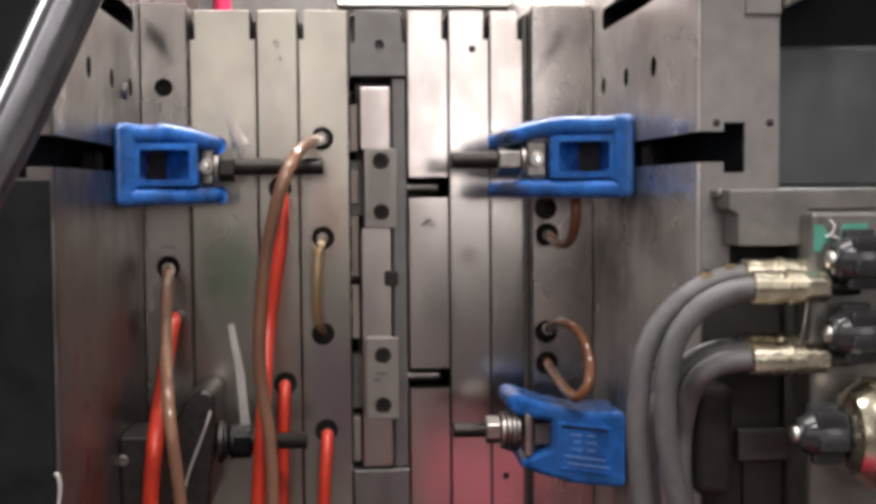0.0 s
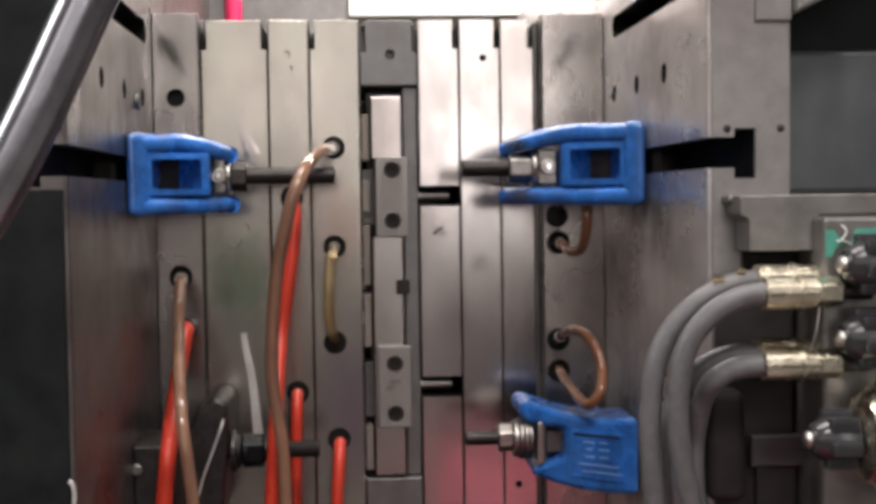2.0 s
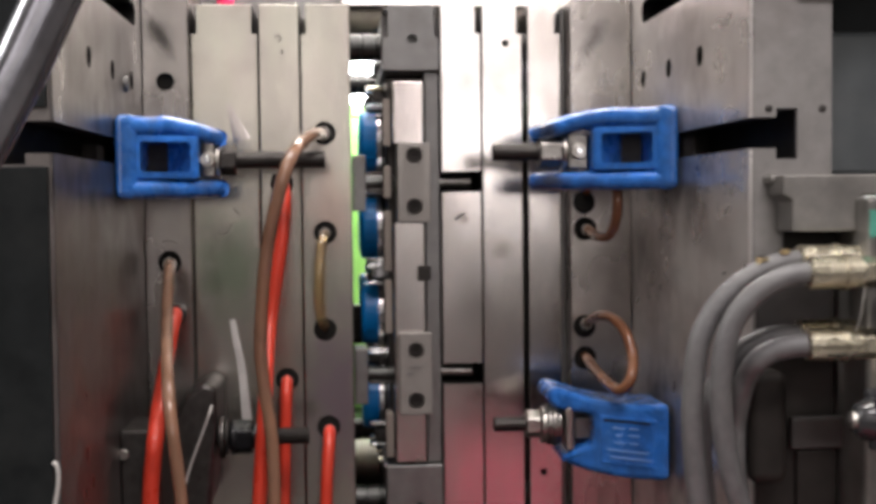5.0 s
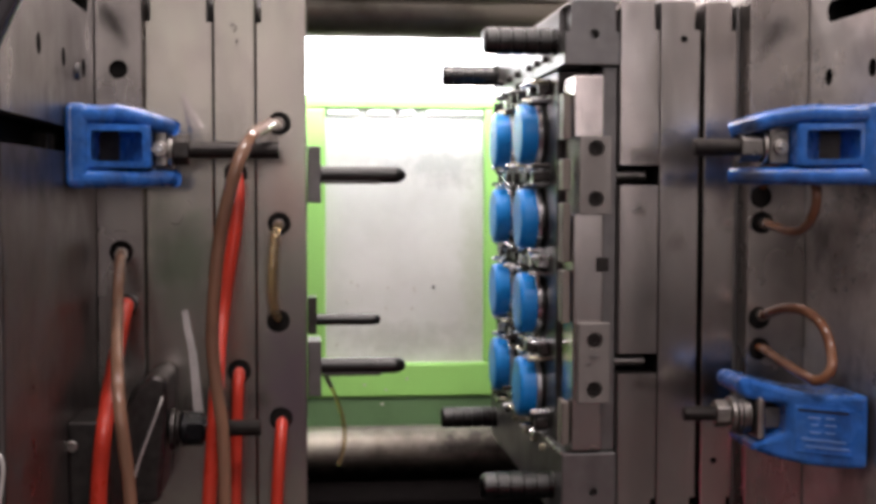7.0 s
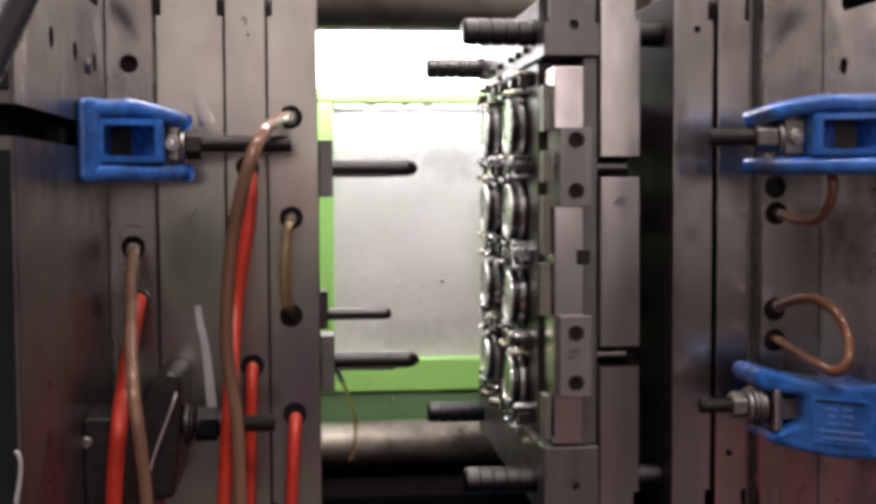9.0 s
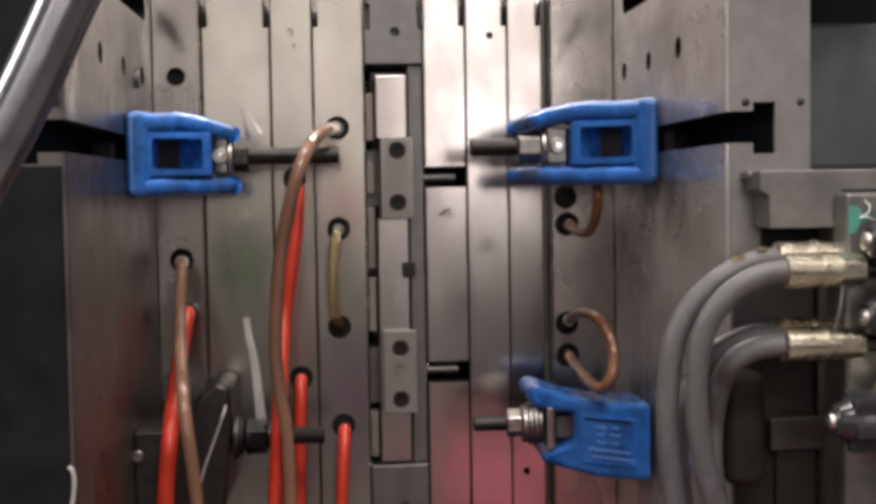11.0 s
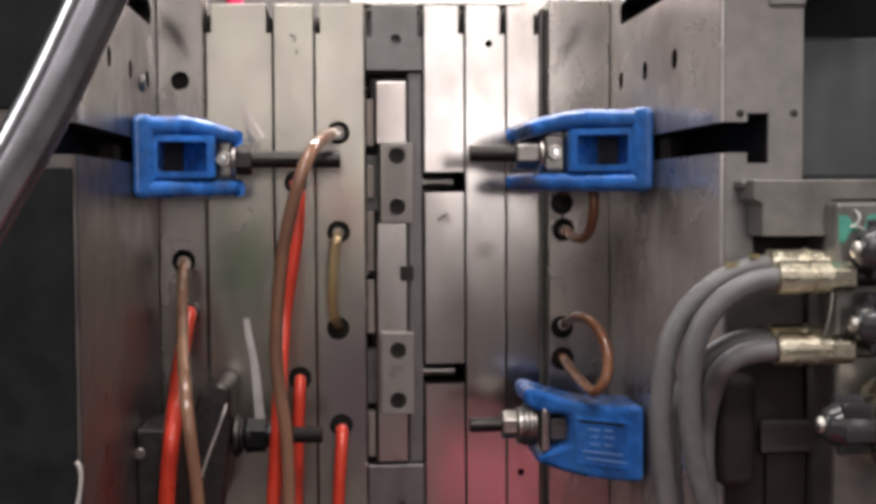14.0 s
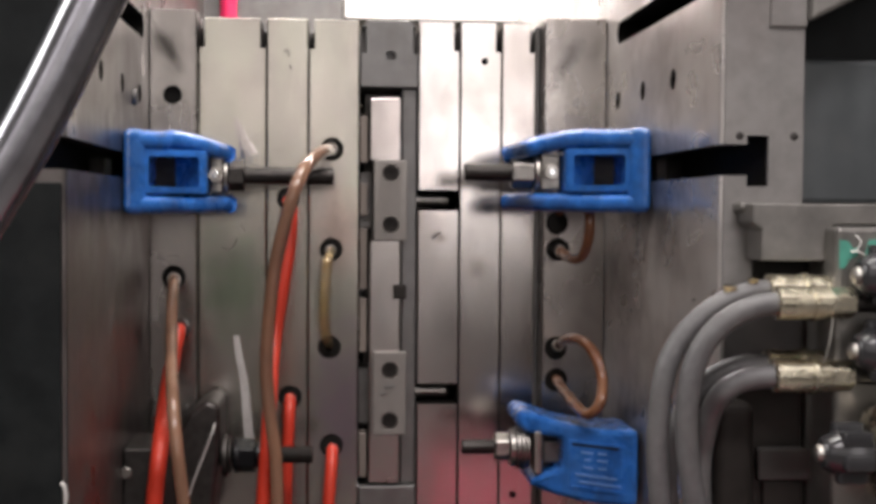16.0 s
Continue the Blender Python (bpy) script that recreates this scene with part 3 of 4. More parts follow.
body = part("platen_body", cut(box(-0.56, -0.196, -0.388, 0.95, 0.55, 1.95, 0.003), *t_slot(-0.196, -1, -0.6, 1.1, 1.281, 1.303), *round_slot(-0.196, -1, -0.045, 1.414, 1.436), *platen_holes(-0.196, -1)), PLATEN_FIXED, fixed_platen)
recess_shade(body, lambda c: -0.25 < c.x < -0.1975 and c.y > -0.387 and 1.27 < c.z < 1.44)
part("front_cover", box(-0.56, -0.1985, -0.396, -0.3895, 0.60, 1.272, 0.001), DARK, fixed_platen, "dark painted cover sheet")
part("front_cover", box(-0.56, -0.1985, -0.396, -0.3895, 1.312, 1.95, 0.001), DARK, fixed_platen, "dark painted cover sheet")
part("plug", cyl("x", (-0.1945, -0.108, 1.3545), 0.0075, 0.004, seg=20, bevel=0.001), BLOCK, fixed_platen)

fixed_mould = thing("fixed_mould_half", "fixed injection mould half of ground steel plates", "injection mould", (-0.09, 0.0, FOOT))
LY = -0.014
holes0 = [(-0.1735, 1.3655, LY), (-0.1725, 1.1880, LY), (-0.1695, 1.1355, LY)]
p = part("clamp_plate", plate(-0.1957, -0.1505, LY, 1.4485, [port(*holes0[0], r=0.0090)] + [port(*h) for h in holes0[1:]], sides=""), DULLPLATE, fixed_mould)
for h in holes0[1:]:
    port_shade_lining(p, *h)
# Near-black lining puts the shade into the upper clamp plate hole.
part("port_shade_lining", lathe("y", (-0.1735, 0, 1.3655), [(LY + 0.006, 0.0094), (LY + 0.006, 0.0080), (LY + 0.03, 0.0080), (LY + 0.03, 0.001)], 24), VOID, p)
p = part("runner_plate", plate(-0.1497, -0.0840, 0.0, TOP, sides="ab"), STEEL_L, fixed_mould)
plate_recess_shade(p, 0.0)
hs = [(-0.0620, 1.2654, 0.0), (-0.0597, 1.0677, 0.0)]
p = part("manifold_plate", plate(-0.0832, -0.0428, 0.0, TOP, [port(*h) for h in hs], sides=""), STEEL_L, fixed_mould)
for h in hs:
    port_shade_lining(p, *h)
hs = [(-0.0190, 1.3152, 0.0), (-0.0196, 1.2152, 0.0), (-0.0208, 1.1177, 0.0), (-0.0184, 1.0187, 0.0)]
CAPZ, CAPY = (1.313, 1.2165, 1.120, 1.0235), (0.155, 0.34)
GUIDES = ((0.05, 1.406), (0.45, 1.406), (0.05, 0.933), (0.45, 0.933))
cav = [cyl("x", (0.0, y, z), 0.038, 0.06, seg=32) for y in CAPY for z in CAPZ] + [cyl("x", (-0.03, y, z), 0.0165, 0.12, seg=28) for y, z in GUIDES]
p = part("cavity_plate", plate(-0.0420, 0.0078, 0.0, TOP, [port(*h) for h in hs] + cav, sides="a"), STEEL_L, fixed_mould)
plate_recess_shade(p, 0.0)
for h in hs:
    port_shade_lining(p, *h)
for run, r in (([(-0.0667, -0.0002, 1.4103), (-0.0639, -0.0002, 1.4125), (-0.0612, -0.0002, 1.4097), (-0.0630, -0.0002, 1.4052)], 0.0009), ([(-0.0609, -0.0002, 1.3979), (-0.0598, -0.0002, 1.3957), (-0.0604, -0.0002, 1.3934)], 0.0010), ([(-0.1257, -0.0002, 1.2174), (-0.1213, -0.0002, 1.2141), (-0.1158, -0.0002, 1.2186), (-0.1125, -0.0002, 1.2252)], 0.0006), ([(-0.1103, -0.0002, 1.2397), (-0.1059, -0.0002, 1.2364), (-0.1048, -0.0002, 1.2319)], 0.0006), ([(-0.1791, -0.0142, 1.2079), (-0.1726, -0.0142, 1.2095), (-0.1650, -0.0142, 1.2067)], 0.0006)):
    part("stamp_mark", tube(run, r, 6, 4, ry=0.0003), PAD, fixed_mould, "dark stamped mark")
# Two flat ridges imitate bright reflections on the runner plate.
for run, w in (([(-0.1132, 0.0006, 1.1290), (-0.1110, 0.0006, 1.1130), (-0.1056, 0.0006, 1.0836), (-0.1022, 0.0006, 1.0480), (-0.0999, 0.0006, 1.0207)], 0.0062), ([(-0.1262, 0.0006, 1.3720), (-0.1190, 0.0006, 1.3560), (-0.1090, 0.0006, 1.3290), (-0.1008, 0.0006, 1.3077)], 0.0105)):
    part("highlight_streak", tube(run, w, 20, 8, ry=0.0010, taper=(0.75, 1.0) if w < 0.008 else (0.25, 1.0)), PALE_STREAK if w < 0.008 else STEEL, fixed_mould, "thin pale streak standing in for a highlight")
for y, z in ((0.05, 1.265), (0.05, 1.0645)):
    b = part("pin_holder", cut(box(0.0085, 0.0225, y - 0.022, y + 0.022, z - 0.029, z + 0.029, 0.0012), box(0.0, 0.03, y + 0.014, y + 0.04, z - 0.04, z - 0.022, 0)), BLOCK, fixed_mould)
    part("cam_pin", lathe("x", (0, y, z), [(0.0226, 0.0088), (0.100, 0.0088), (0.106, 0.0075), (0.110, 0.0045), (0.1115, 0.001)], 26), PIN, fixed_mould, "dark greased round pin")
    part("key", box(0.024, 0.085, y - 0.0092, y - 0.0082, z - 0.0095, z - 0.006, 0.0005), BOLT, fixed_mould)
part("pin_holder", box(0.0085, 0.020, 0.27, 0.305, 1.072, 1.118, 0.0012), BOLT, fixed_mould)
part("cam_pin", lathe("x", (0, 0.286, 1.0885), [(0.0201, 0.0072), (0.091, 0.0072), (0.096, 0.006), (0.0985, 0.003), (0.099, 0.001)], 24), PIN, fixed_mould, "dark greased thin pin")

def hose(name, label, category, points, r, material, group=""):
    ob = thing(name, label, category, points[0], group)
    part("hose_tube", tube(points, r, 14, 9), material, ob)
    if material is BROWN:
        # Pale inner tube imitates the highlight line along the hose.
        part("hose_core", tube(points, r * 0.32, 10, 9), HOSECORE, ob, "pale core that gives the hose its highlight line")
    if category == "hose" and material is not RUBBER and len(points) > 5:
        a, b = Vector(points[0]), Vector(points[1])
        part("end_sleeve", tube([a, a.lerp(b, 0.5), b], r * 1.16, 14, 3), PLASTIC if material in (ORANGE,) else NUT, ob, "short push-on end sleeve")
    return ob

# ---- the tie bars, bed and rear guard ----
tie = thing("tie_bar", "polished steel tie bar behind the mould", "tie bar", (0.2, 0.66, 1.515), group="tie bars of the press")
part("bar", cyl("x", (0.35, 0.66, 1.527), 0.046, 1.9, seg=48), TIEBAR, tie)
tie = thing("tie_bar", "polished steel tie bar smeared with oil, behind the mould", "tie bar", (0.2, 0.66, 0.84), group="tie bars of the press")
part("bar", cyl("x", (0.35, 0.66, 0.842), 0.040, 1.9, seg=48), TIEBAR, tie)
tagged(part("machine_bed", box(-0.9, 1.6, -0.50, 1.25, 0.0, 0.60, 0.006), DARK), "dark painted machine bed under the platens", "machine bed", kind="structure")
# Red sheet added out of view to redden the lower plate reflections.
sill = thing("red_reflector", "unseen red sheet added for its reflection in the plates", "machine sill", (0.2, -0.6, 0.0))
part("reflector_sheet", prism([(-0.66, 0.0), (-0.66, 0.87), (-0.63, 0.87), (-0.44, 0.69), (-0.44, 0.602), (-0.502, 0.598), (-0.502, 0.0)], "x", 0.12, 0.34, 0.004), REDPAINT, sill)

# Added black box in place of the shade below the tie bar.
tagged(part("dark_filler", box(-0.19, 1.25, 0.52, 0.885, 0.602, 0.80, 0.004), FILLER_BLACK), "black box added for the darkness under the mould", "tray", kind="structure")
guard = thing("rear_guard_door", "light green rear guard door with a clouded window sheet", "guard door", (0.3, 0.9, 0.62))
GY = 0.90
part("top_rail", box(-0.25, 0.95, GY, GY + 0.04, 1.391, 1.415, 0.004), GREEN, guard)
part("left_stile", box(-0.25, 0.040, GY + 0.001, GY + 0.039, 0.945, 1.3905, 0.004), GREEN, guard)
part("right_stile", box(0.318, 0.42, GY + 0.001, GY + 0.039, 0.945, 1.3905, 0.004), GREEN, guard)
part("bottom_rail", box(-0.25, 0.95, GY, GY + 0.04, 0.886, 0.9445, 0.004), GREEN, guard)
part("kick_sheet", box(-0.25, 0.95, GY + 0.006, GY + 0.03, 0.62, 0.8855, 0.002), GREENDARK, guard, "dull green lower sheet")
part("window_sheet", box(0.030, 0.325, GY + 0.018, GY + 0.024, 0.93, 1.395, 0.0), SHEET, guard, "clouded grey window sheet with splashes")
part("far_panel", box(0.4205, 0.95, GY + 0.006, GY + 0.03, 0.945, 1.3715, 0.002), SHEET, guard)
for x0, x1 in ((0.044, 0.098), (0.113, 0.160), (0.169, 0.196), (0.213, 0.316)):
    part("clip_strip", box(x0, x1, GY + 0.008, GY + 0.0165, 1.3785, 1.3895, 0.002), SHEET, guard, "pale grey clip strip")
part("bolt_head", cyl("y", (0.2295, GY + 0.015, 1.0775), 0.0028, 0.008, seg=12), BOLT, guard)
random.seed(5)
for k in range(16):
    x, z = random.uniform(0.055, 0.20), random.uniform(0.87, 1.10)
    part("splash", lathe("y", (x, GY + (0.0165 if z > 0.95 else -0.001 if z > 0.89 else 0.004), z), [(0, 0.0005), (-0.001, random.uniform(0.001, 0.0035)), (0.002, 0.003)], 8), WALLPAINT, guard)

lamp = thing("guard_lamp", "long white tube lamp above the rear guard, switched on", "lamp", (0.3, 0.80, 1.46))
part("lamp_body", box(-0.35, 0.95, 0.775, 0.83, 1.5205, 1.60, 0.004), WALLPAINT, lamp)
part("diffuser", box(-0.34, 0.94, 0.785, 0.82, 1.4075, 1.520, 0.006), LAMPGLOW, lamp, "glowing white diffuser")
tagged(part("back_panel", box(-0.9, 1.6, 1.05, 1.10, 0.6, 1.95, 0), WALLPAINT), "pale sheet panel behind the rear guard", "panel", kind="structure")
tagged(part("top_cover", box(-0.56, 1.3, 0.50, 1.05, 1.90, 1.94, 0.003), WALLPAINT), "pale sheet cover over the tie bars", "cover", kind="structure")


hose("water_hose", "brown translucent water hose hanging from an upper mould port", "hose", BROWN1, 0.0060, BROWN, "water hoses of the mould")
hose("water_hose", "orange rubber water hose hanging behind a brown hose", "hose", ORANGE1, 0.0068, ORANGE, "water hoses of the mould")
hose("water_hose", "orange rubber water hose from a low mould port", "hose", ORANGE2, 0.0058, ORANGE, "water hoses of the mould")
hose("water_hose", "bright orange rubber water hose from the lowest port", "hose", ORANGE3, 0.0060, ORANGE, "water hoses of the mould")
hose("water_hose", "brown translucent water hose from the clamp plate", "hose", BROWN2, 0.0056, BROWN, "water hoses of the mould")
hose("water_hose", "thick orange rubber water hose beside the platen", "hose", ORANGE4, 0.0072, ORANGE, "water hoses of the mould")
hose("bridge_hose", "amber clear hose loop joining two mould ports", "hose", AMBERP, 0.0047, AMBER)
hose("grease_line", "thin yellow grease line behind the mould", "hose", YELLOWP, 0.0028, AMBER)

handle = thing("safety_door", "open safety door edge with a bent dull chrome tube handle", "door", (-0.13, -0.72, 1.3))
part("handle_tube", tube(BARP, 0.0122, 24, 10), HANDLE, handle)
part("door_edge", box(-0.62, -0.37, -0.47, -0.43, 0.62, 1.95, 0.004), DARK, handle, "dark painted door edge")
tagged(part("rear_bracket", box(-0.40, -0.004, 0.50, 0.58, 1.40, 1.90, 0.003), BLOCK), "dark steel bracket behind the fixed mould half", "bracket", kind="structure")
# White sheet makes the pale strip above the mould's top edge.
tagged(part("rear_white_sheet", box(-0.002, 1.2, 0.585, 0.60, 1.535, 1.90, 0.002), WHITESHEET), "pale sheet above and behind the mould", "cover", kind="structure")
red = hose("red_cable", "red cable hanging behind the fixed mould half", "cable", [(-0.161, 0.487, 1.43), (-0.1610, 0.487, 1.46), (-0.1615, 0.487, 1.52), (-0.162, 0.487, 1.60), (-0.162, 0.487, 1.90)], 0.012, REDPAINT)


# ---- clamps ----
def hexnut(axis_x, y, z, x0, x1, af):
    r = af / math.sqrt(3)
    bm = bmesh.new()
    bmesh.ops.create_cone(bm, cap_ends=True, segments=6, radius1=r, radius2=r, depth=x1 - x0, matrix=Matrix.Translation(((x0 + x1) / 2, y, z)) @ AX["x"] @ Matrix.Rotation(radians(30), 4, "Z"))
    bmesh.ops.bevel(bm, geom=bm.edges[:], offset=0.0012, segments=2, affect="EDGES", profile=0.5)
    return bm


def stud_mesh(y, z, x0, x1, r):
    """A threaded stud: a rod with fine turned grooves."""
    prof = [(x0, r * 0.8), (x0 + 0.0012, r)]
    a = x0 + 0.0012
    while a < x1 - 0.0026:
        prof += [(a + 0.0008, r), (a + 0.0012, r * 0.90), (a + 0.0016, r)]
        a += 0.002
    prof += [(x1 - 0.001, r), (x1, r * 0.85)]
    return lathe("x", (0, y, z), prof, 20)


def leaning(bm, heel, k):
    """Lean a casting back from its heel: the depth grows along x by k."""
    for v in bm.verts:
        v.co.y += k * abs(v.co.x - heel)
    return bm


def blue_clamp(heel, s, y, z, length, nut, tip, label, group, nut_surface=DULLNUT, arch=0.0):
    """A forked cast clamp that leans back to the mould; s is the way from the platen to the mould along x."""
    X = lambda v: heel + s * v
    bx = lambda a, b, *r: box(min(X(a), X(b)), max(X(a), X(b)), *r)
    lean = lambda bm: leaning(bm, heel, 0.58)
    ys = y + 0.080                                    # depth of the stud
    ob = thing("mould_clamp", label, "clamp", (heel, y, z), group)
    part("heel", lean(bx(0.0005, 0.018, y, y + 0.075, z - 0.0355, z + 0.0375, 0.0065, 4)), BLUE, ob)
    for dz, dzt, t in ((0.0285, 0.0215 - arch, 0.0095), (-0.0265, -0.0262, 0.0092)):
        pts = [(X(0.006), y + 0.031, z + dz), (X(0.028), y + 0.031, z + dz), (X(length * 0.5), y + 0.032, z + dz + (0.0012 if dz > 0 else 0)), (X(length * 0.76), y + 0.034, z + dz * 0.72 + dzt * 0.28), (X(length * 0.93), y + 0.037, z + dz * 0.2 + dzt * 0.8), (X(length), y + 0.040, z + dzt)]
        bm = tube(pts, t, 22, 8, ry=0.031, square=3.0, taper=(1.0, 0.86))
        bmesh.ops.bevel(bm, geom=[e for e in bm.edges if any(len(f.verts) > 4 for f in e.link_faces)], offset=0.0035, segments=3, affect="EDGES", profile=0.5)
        part("cheek", lean(bm), BLUE, ob)
    frame_bm = cut(bx(0.0135, 0.0670, y + 0.004, y + 0.052, z - 0.0180, z + 0.0205, 0.0025), bx(0.0200, 0.0605, y - 0.01, y + 0.08, z - 0.0120, z + 0.0148, 0.003))
    part("window_frame", lean(frame_bm), BLUE, ob)
    part("inner_rib", lean(prism([(X(0.0365), y + 0.047), (X(0.0605), y + 0.010), (X(0.0605), y + 0.047)], "z", z - 0.0119, z + 0.0147)), BLUE, ob)
    # Dark colour of the web stands for the shade inside the window.
    part("web", lean(bx(0.0150, 0.0655, y + 0.0475, y + 0.0515, z - 0.0178, z + 0.0203, 0.001)), BOLT, ob, "web behind the window, darkened for the shade in there")
    lo, hi = sorted((X(nut[0]), X(nut[1])))
    part("nut", hexnut("x", ys, z, lo, hi, 0.0252), nut_surface, ob)
    a, b = sorted((X(nut[0] - 0.0037), X(nut[0] - 0.0003)))
    part("washer", cyl("x", ((a + b) / 2, ys, z), 0.0174, b - a, seg=32, bevel=0.0006), NUT, ob)
    part("rocker", bx(0.0675, nut[0] - 0.0040, ys - 0.018, ys + 0.020, z - 0.0160, z + 0.0160, 0.002), DULLNUT, ob, "worn zinc rocker block")
    xm = X((0.0675 + nut[0] - 0.004) / 2)
    part("rocker_pin", cyl("y", (xm, ys - 0.020, z), 0.0072, 0.006, seg=24, bevel=0.0012), NUT, ob)
    part("rocker_pin_tip", cyl("y", (xm, ys - 0.0235, z), 0.0032, 0.004, seg=16, bevel=0.0008), CHROME, ob)
    a, b = sorted((X(0.0680), X(tip)))
    part("stud", stud_mesh(ys, z, a, b, 0.0081), BOLT, ob, "dark oily threaded stud")
    a, b = sorted((X(-0.0335), X(-0.0190)))
    part("t_nut", box(a, b, y + 0.028, y + 0.060, z - 0.013, z + 0.013, 0.001), BOLT, ob)
    return ob


blue_clamp(-0.196, 1, -0.172, 1.2856, 0.074, (0.0835, 0.0975), 0.1790, "blue enamelled clamp holding the fixed mould half", "mould clamps", BOLT)

hose("cable_tie", "pale plastic cable tie end sticking up by the fixed platen", "cable tie", [(-0.1990, -0.3895, 1.0150), (-0.1985, -0.3972, 1.0350), (-0.1960, -0.3975, 1.0508), (-0.1950, -0.3975, 1.0620), (-0.1962, -0.3975, 1.0690), (-0.1985, -0.3975, 1.0715)], 0.0016, WIRE)
dark = thing("mould_clamp", "oily dark steel clamp low on the fixed platen", "clamp", (-0.19, -0.1, 1.0), "mould clamps")
part("heel_block", box(-0.1957, -0.160, -0.170, -0.095, 0.90, 1.050, 0.002), BOLT, dark)
part("set_screw", cyl("y", (-0.1927, -0.1705, 1.0296), 0.0050, 0.005, seg=20, bevel=0.001), NUT, dark)
part("arm", prism([(-0.171, 0.955), (-0.171, 1.02), (-0.150, 1.066), (-0.132, 1.079), (-0.121, 1.074), (-0.121, 1.035), (-0.128, 0.96)], "y", -0.0935, -0.006, 0.004), BOLT, dark)
part("washer", cyl("x", (-0.1170, -0.075, 1.0245), 0.020, 0.005, seg=32, bevel=0.001), BOLT, dark)
part("washer", cyl("x", (-0.1125, -0.075, 1.0245), 0.0165, 0.0025, seg=32, bevel=0.001), BOLT, dark)
cap_head = part("bolt_head", hexnut("x", -0.075, 1.0245, -0.1095, -0.0890, 0.0285), STOUT, dark, "black hexagon cap")
part("cap_rim", cyl("x", (-0.1060, -0.075, 1.0245), 0.0166, 0.005, seg=32, bevel=0.001), STOUT, cap_head)
part("collar", cyl("x", (-0.0860, -0.075, 1.0245), 0.0115, 0.0056, seg=24, bevel=0.001), STOUT, dark)
part("stud", stud_mesh(-0.075, 1.0245, -0.215, -0.0358, 0.0080), GREASE_SHADE, dark, "dark oily threaded stud")
part("spring_wire", tube(WIREP, 0.0011, 8, 8), WIRE, dark, "bent bright wire")

# ---- moving side of the press, mould closed ----
MOVES, CORE, STRIP = [], [], []      # platen and what is bolted to it; core plate; stripper plates

platen = thing("moving_platen", "worn bare steel moving platen with T-slots", "machine platen", (0.30, 0.3, 0.60))
MOVES.append(platen)
body = part("platen_body", cut(box(0.2528, 0.3125, -0.385, 0.95, 0.605, 1.95, 0.003), *t_slot(0.2528, 1, -0.6, 1.1, 1.281, 1.303), *round_slot(0.2528, 1, -0.066, 1.414, 1.435), *platen_holes(0.2528, 1)), PLATEN, platen)
recess_shade(body, lambda c: 0.254 < c.x < 0.31 and c.y > -0.384 and 1.27 < c.z < 1.44)
part("front_face", cut(box(0.2550, 0.3122, -0.3885, -0.3853, 0.61, 1.95, 0.0008), *t_slot(0.2528, 1, -0.6, 1.1, 1.281, 1.303)), FRONT, platen, "dull worn front face")
for x in (0.2660, 0.3050):
    part("weld_spot", lathe("y", (x, -0.389, 1.309), [(0.001, 0.0032), (-0.0006, 0.0026), (-0.0012, 0.0008)], 7), BOLT, platen)
part("side_cover", box(0.3160, 0.72, -0.350, 0.80, 1.262, 1.3685, 0.004), GREYPAINT, platen, "smooth grey painted cover")
# Dark box gives the recess above the cover its shade by colour.
part("recess_shade_box", box(0.3128, 0.72, -0.325, 0.80, 1.3690, 1.95, 0.002), DARK, platen, "dark box filling the shaded recess above the cover")
part("casting_arch", prism([(0.3126, 1.3885), (0.3612, 1.4127), (0.44, 1.466), (0.72, 1.62), (0.72, 1.95), (0.3126, 1.95)], "y", -0.400, -0.3255, 0.003), CASTING, platen, "cast arch over the cover")
part("face_pad", box(0.2860, 0.3124, -0.3915, -0.3888, 1.3850, 1.95, 0.001), FRONT, platen, "dull raised pad on the front face")
part("ledge", prism([(0.2650, 1.2615), (0.72, 1.2615), (0.72, 1.2472), (0.3212, 1.2472), (0.3212, 1.2225), (0.2715, 1.2225), (0.2715, 1.2440), (0.2650, 1.2480)], "y", -0.421, -0.3889, 0.0012), CASTING, platen, "rough cast ledge with a block under it")
# Raised black strip paints the shade of the gap; nothing is cut.
part("gap_shade_strip", box(0.2760, 0.3155, -0.3935, -0.3889, 1.2060, 1.2221, 0.0005), VOID, platen, "black strip standing in for the shaded gap under the ledge")
part("weld_spot", lathe("y", (0.2660, -0.400, 1.2585), [(0.012, 0.005), (-0.002, 0.0035), (-0.004, 0.001)], 7), CASTING, platen)
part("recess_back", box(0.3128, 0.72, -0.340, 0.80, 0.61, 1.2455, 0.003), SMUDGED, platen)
part("lower_cover", box(0.2560, 0.3124, -0.3925, -0.3890, 1.1365, 1.205, 0.001), SMUDGED, platen, "dark painted lower cover")
# Lower part of the cover is darker than the part above.
part("lower_cover", box(0.2560, 0.3124, -0.3925, -0.3890, 0.61, 1.136, 0.001), GREASE_SHADE, platen, "near-black lower part of the cover")
part("lower_buffer", box(0.2430, 0.2695, -0.420, -0.3926, 1.0480, 1.1260, 0.007, 4), GREASE_SHADE, platen, "oily rounded buffer block")
part("lower_ledge", box(0.2790, 0.3330, -0.400, -0.3926, 1.0675, 1.0905, 0.002), SMUDGED, platen)
part("lower_post", box(0.2835, 0.3128, -0.398, -0.3926, 0.70, 1.0670, 0.002), GREASE_SHADE, platen)

# mould on the moving platen
hold = thing("moving_mould_base", "moving mould base of two ground steel plates", "injection mould", (0.21, 0.0, FOOT))
MOVES.append(hold)
EY = -0.024
hs = [(0.2040, 1.2432, EY), (0.2050, 1.2169, EY), (0.2040, 1.1185, EY), (0.2045, 1.0870, EY)]
p = part("clamp_plate", cut(box(0.1905, 0.2522, EY, BACK, FOOT, 1.4455, 0.0011), *[port(*h) for h in hs]), DULLPLATE, hold)
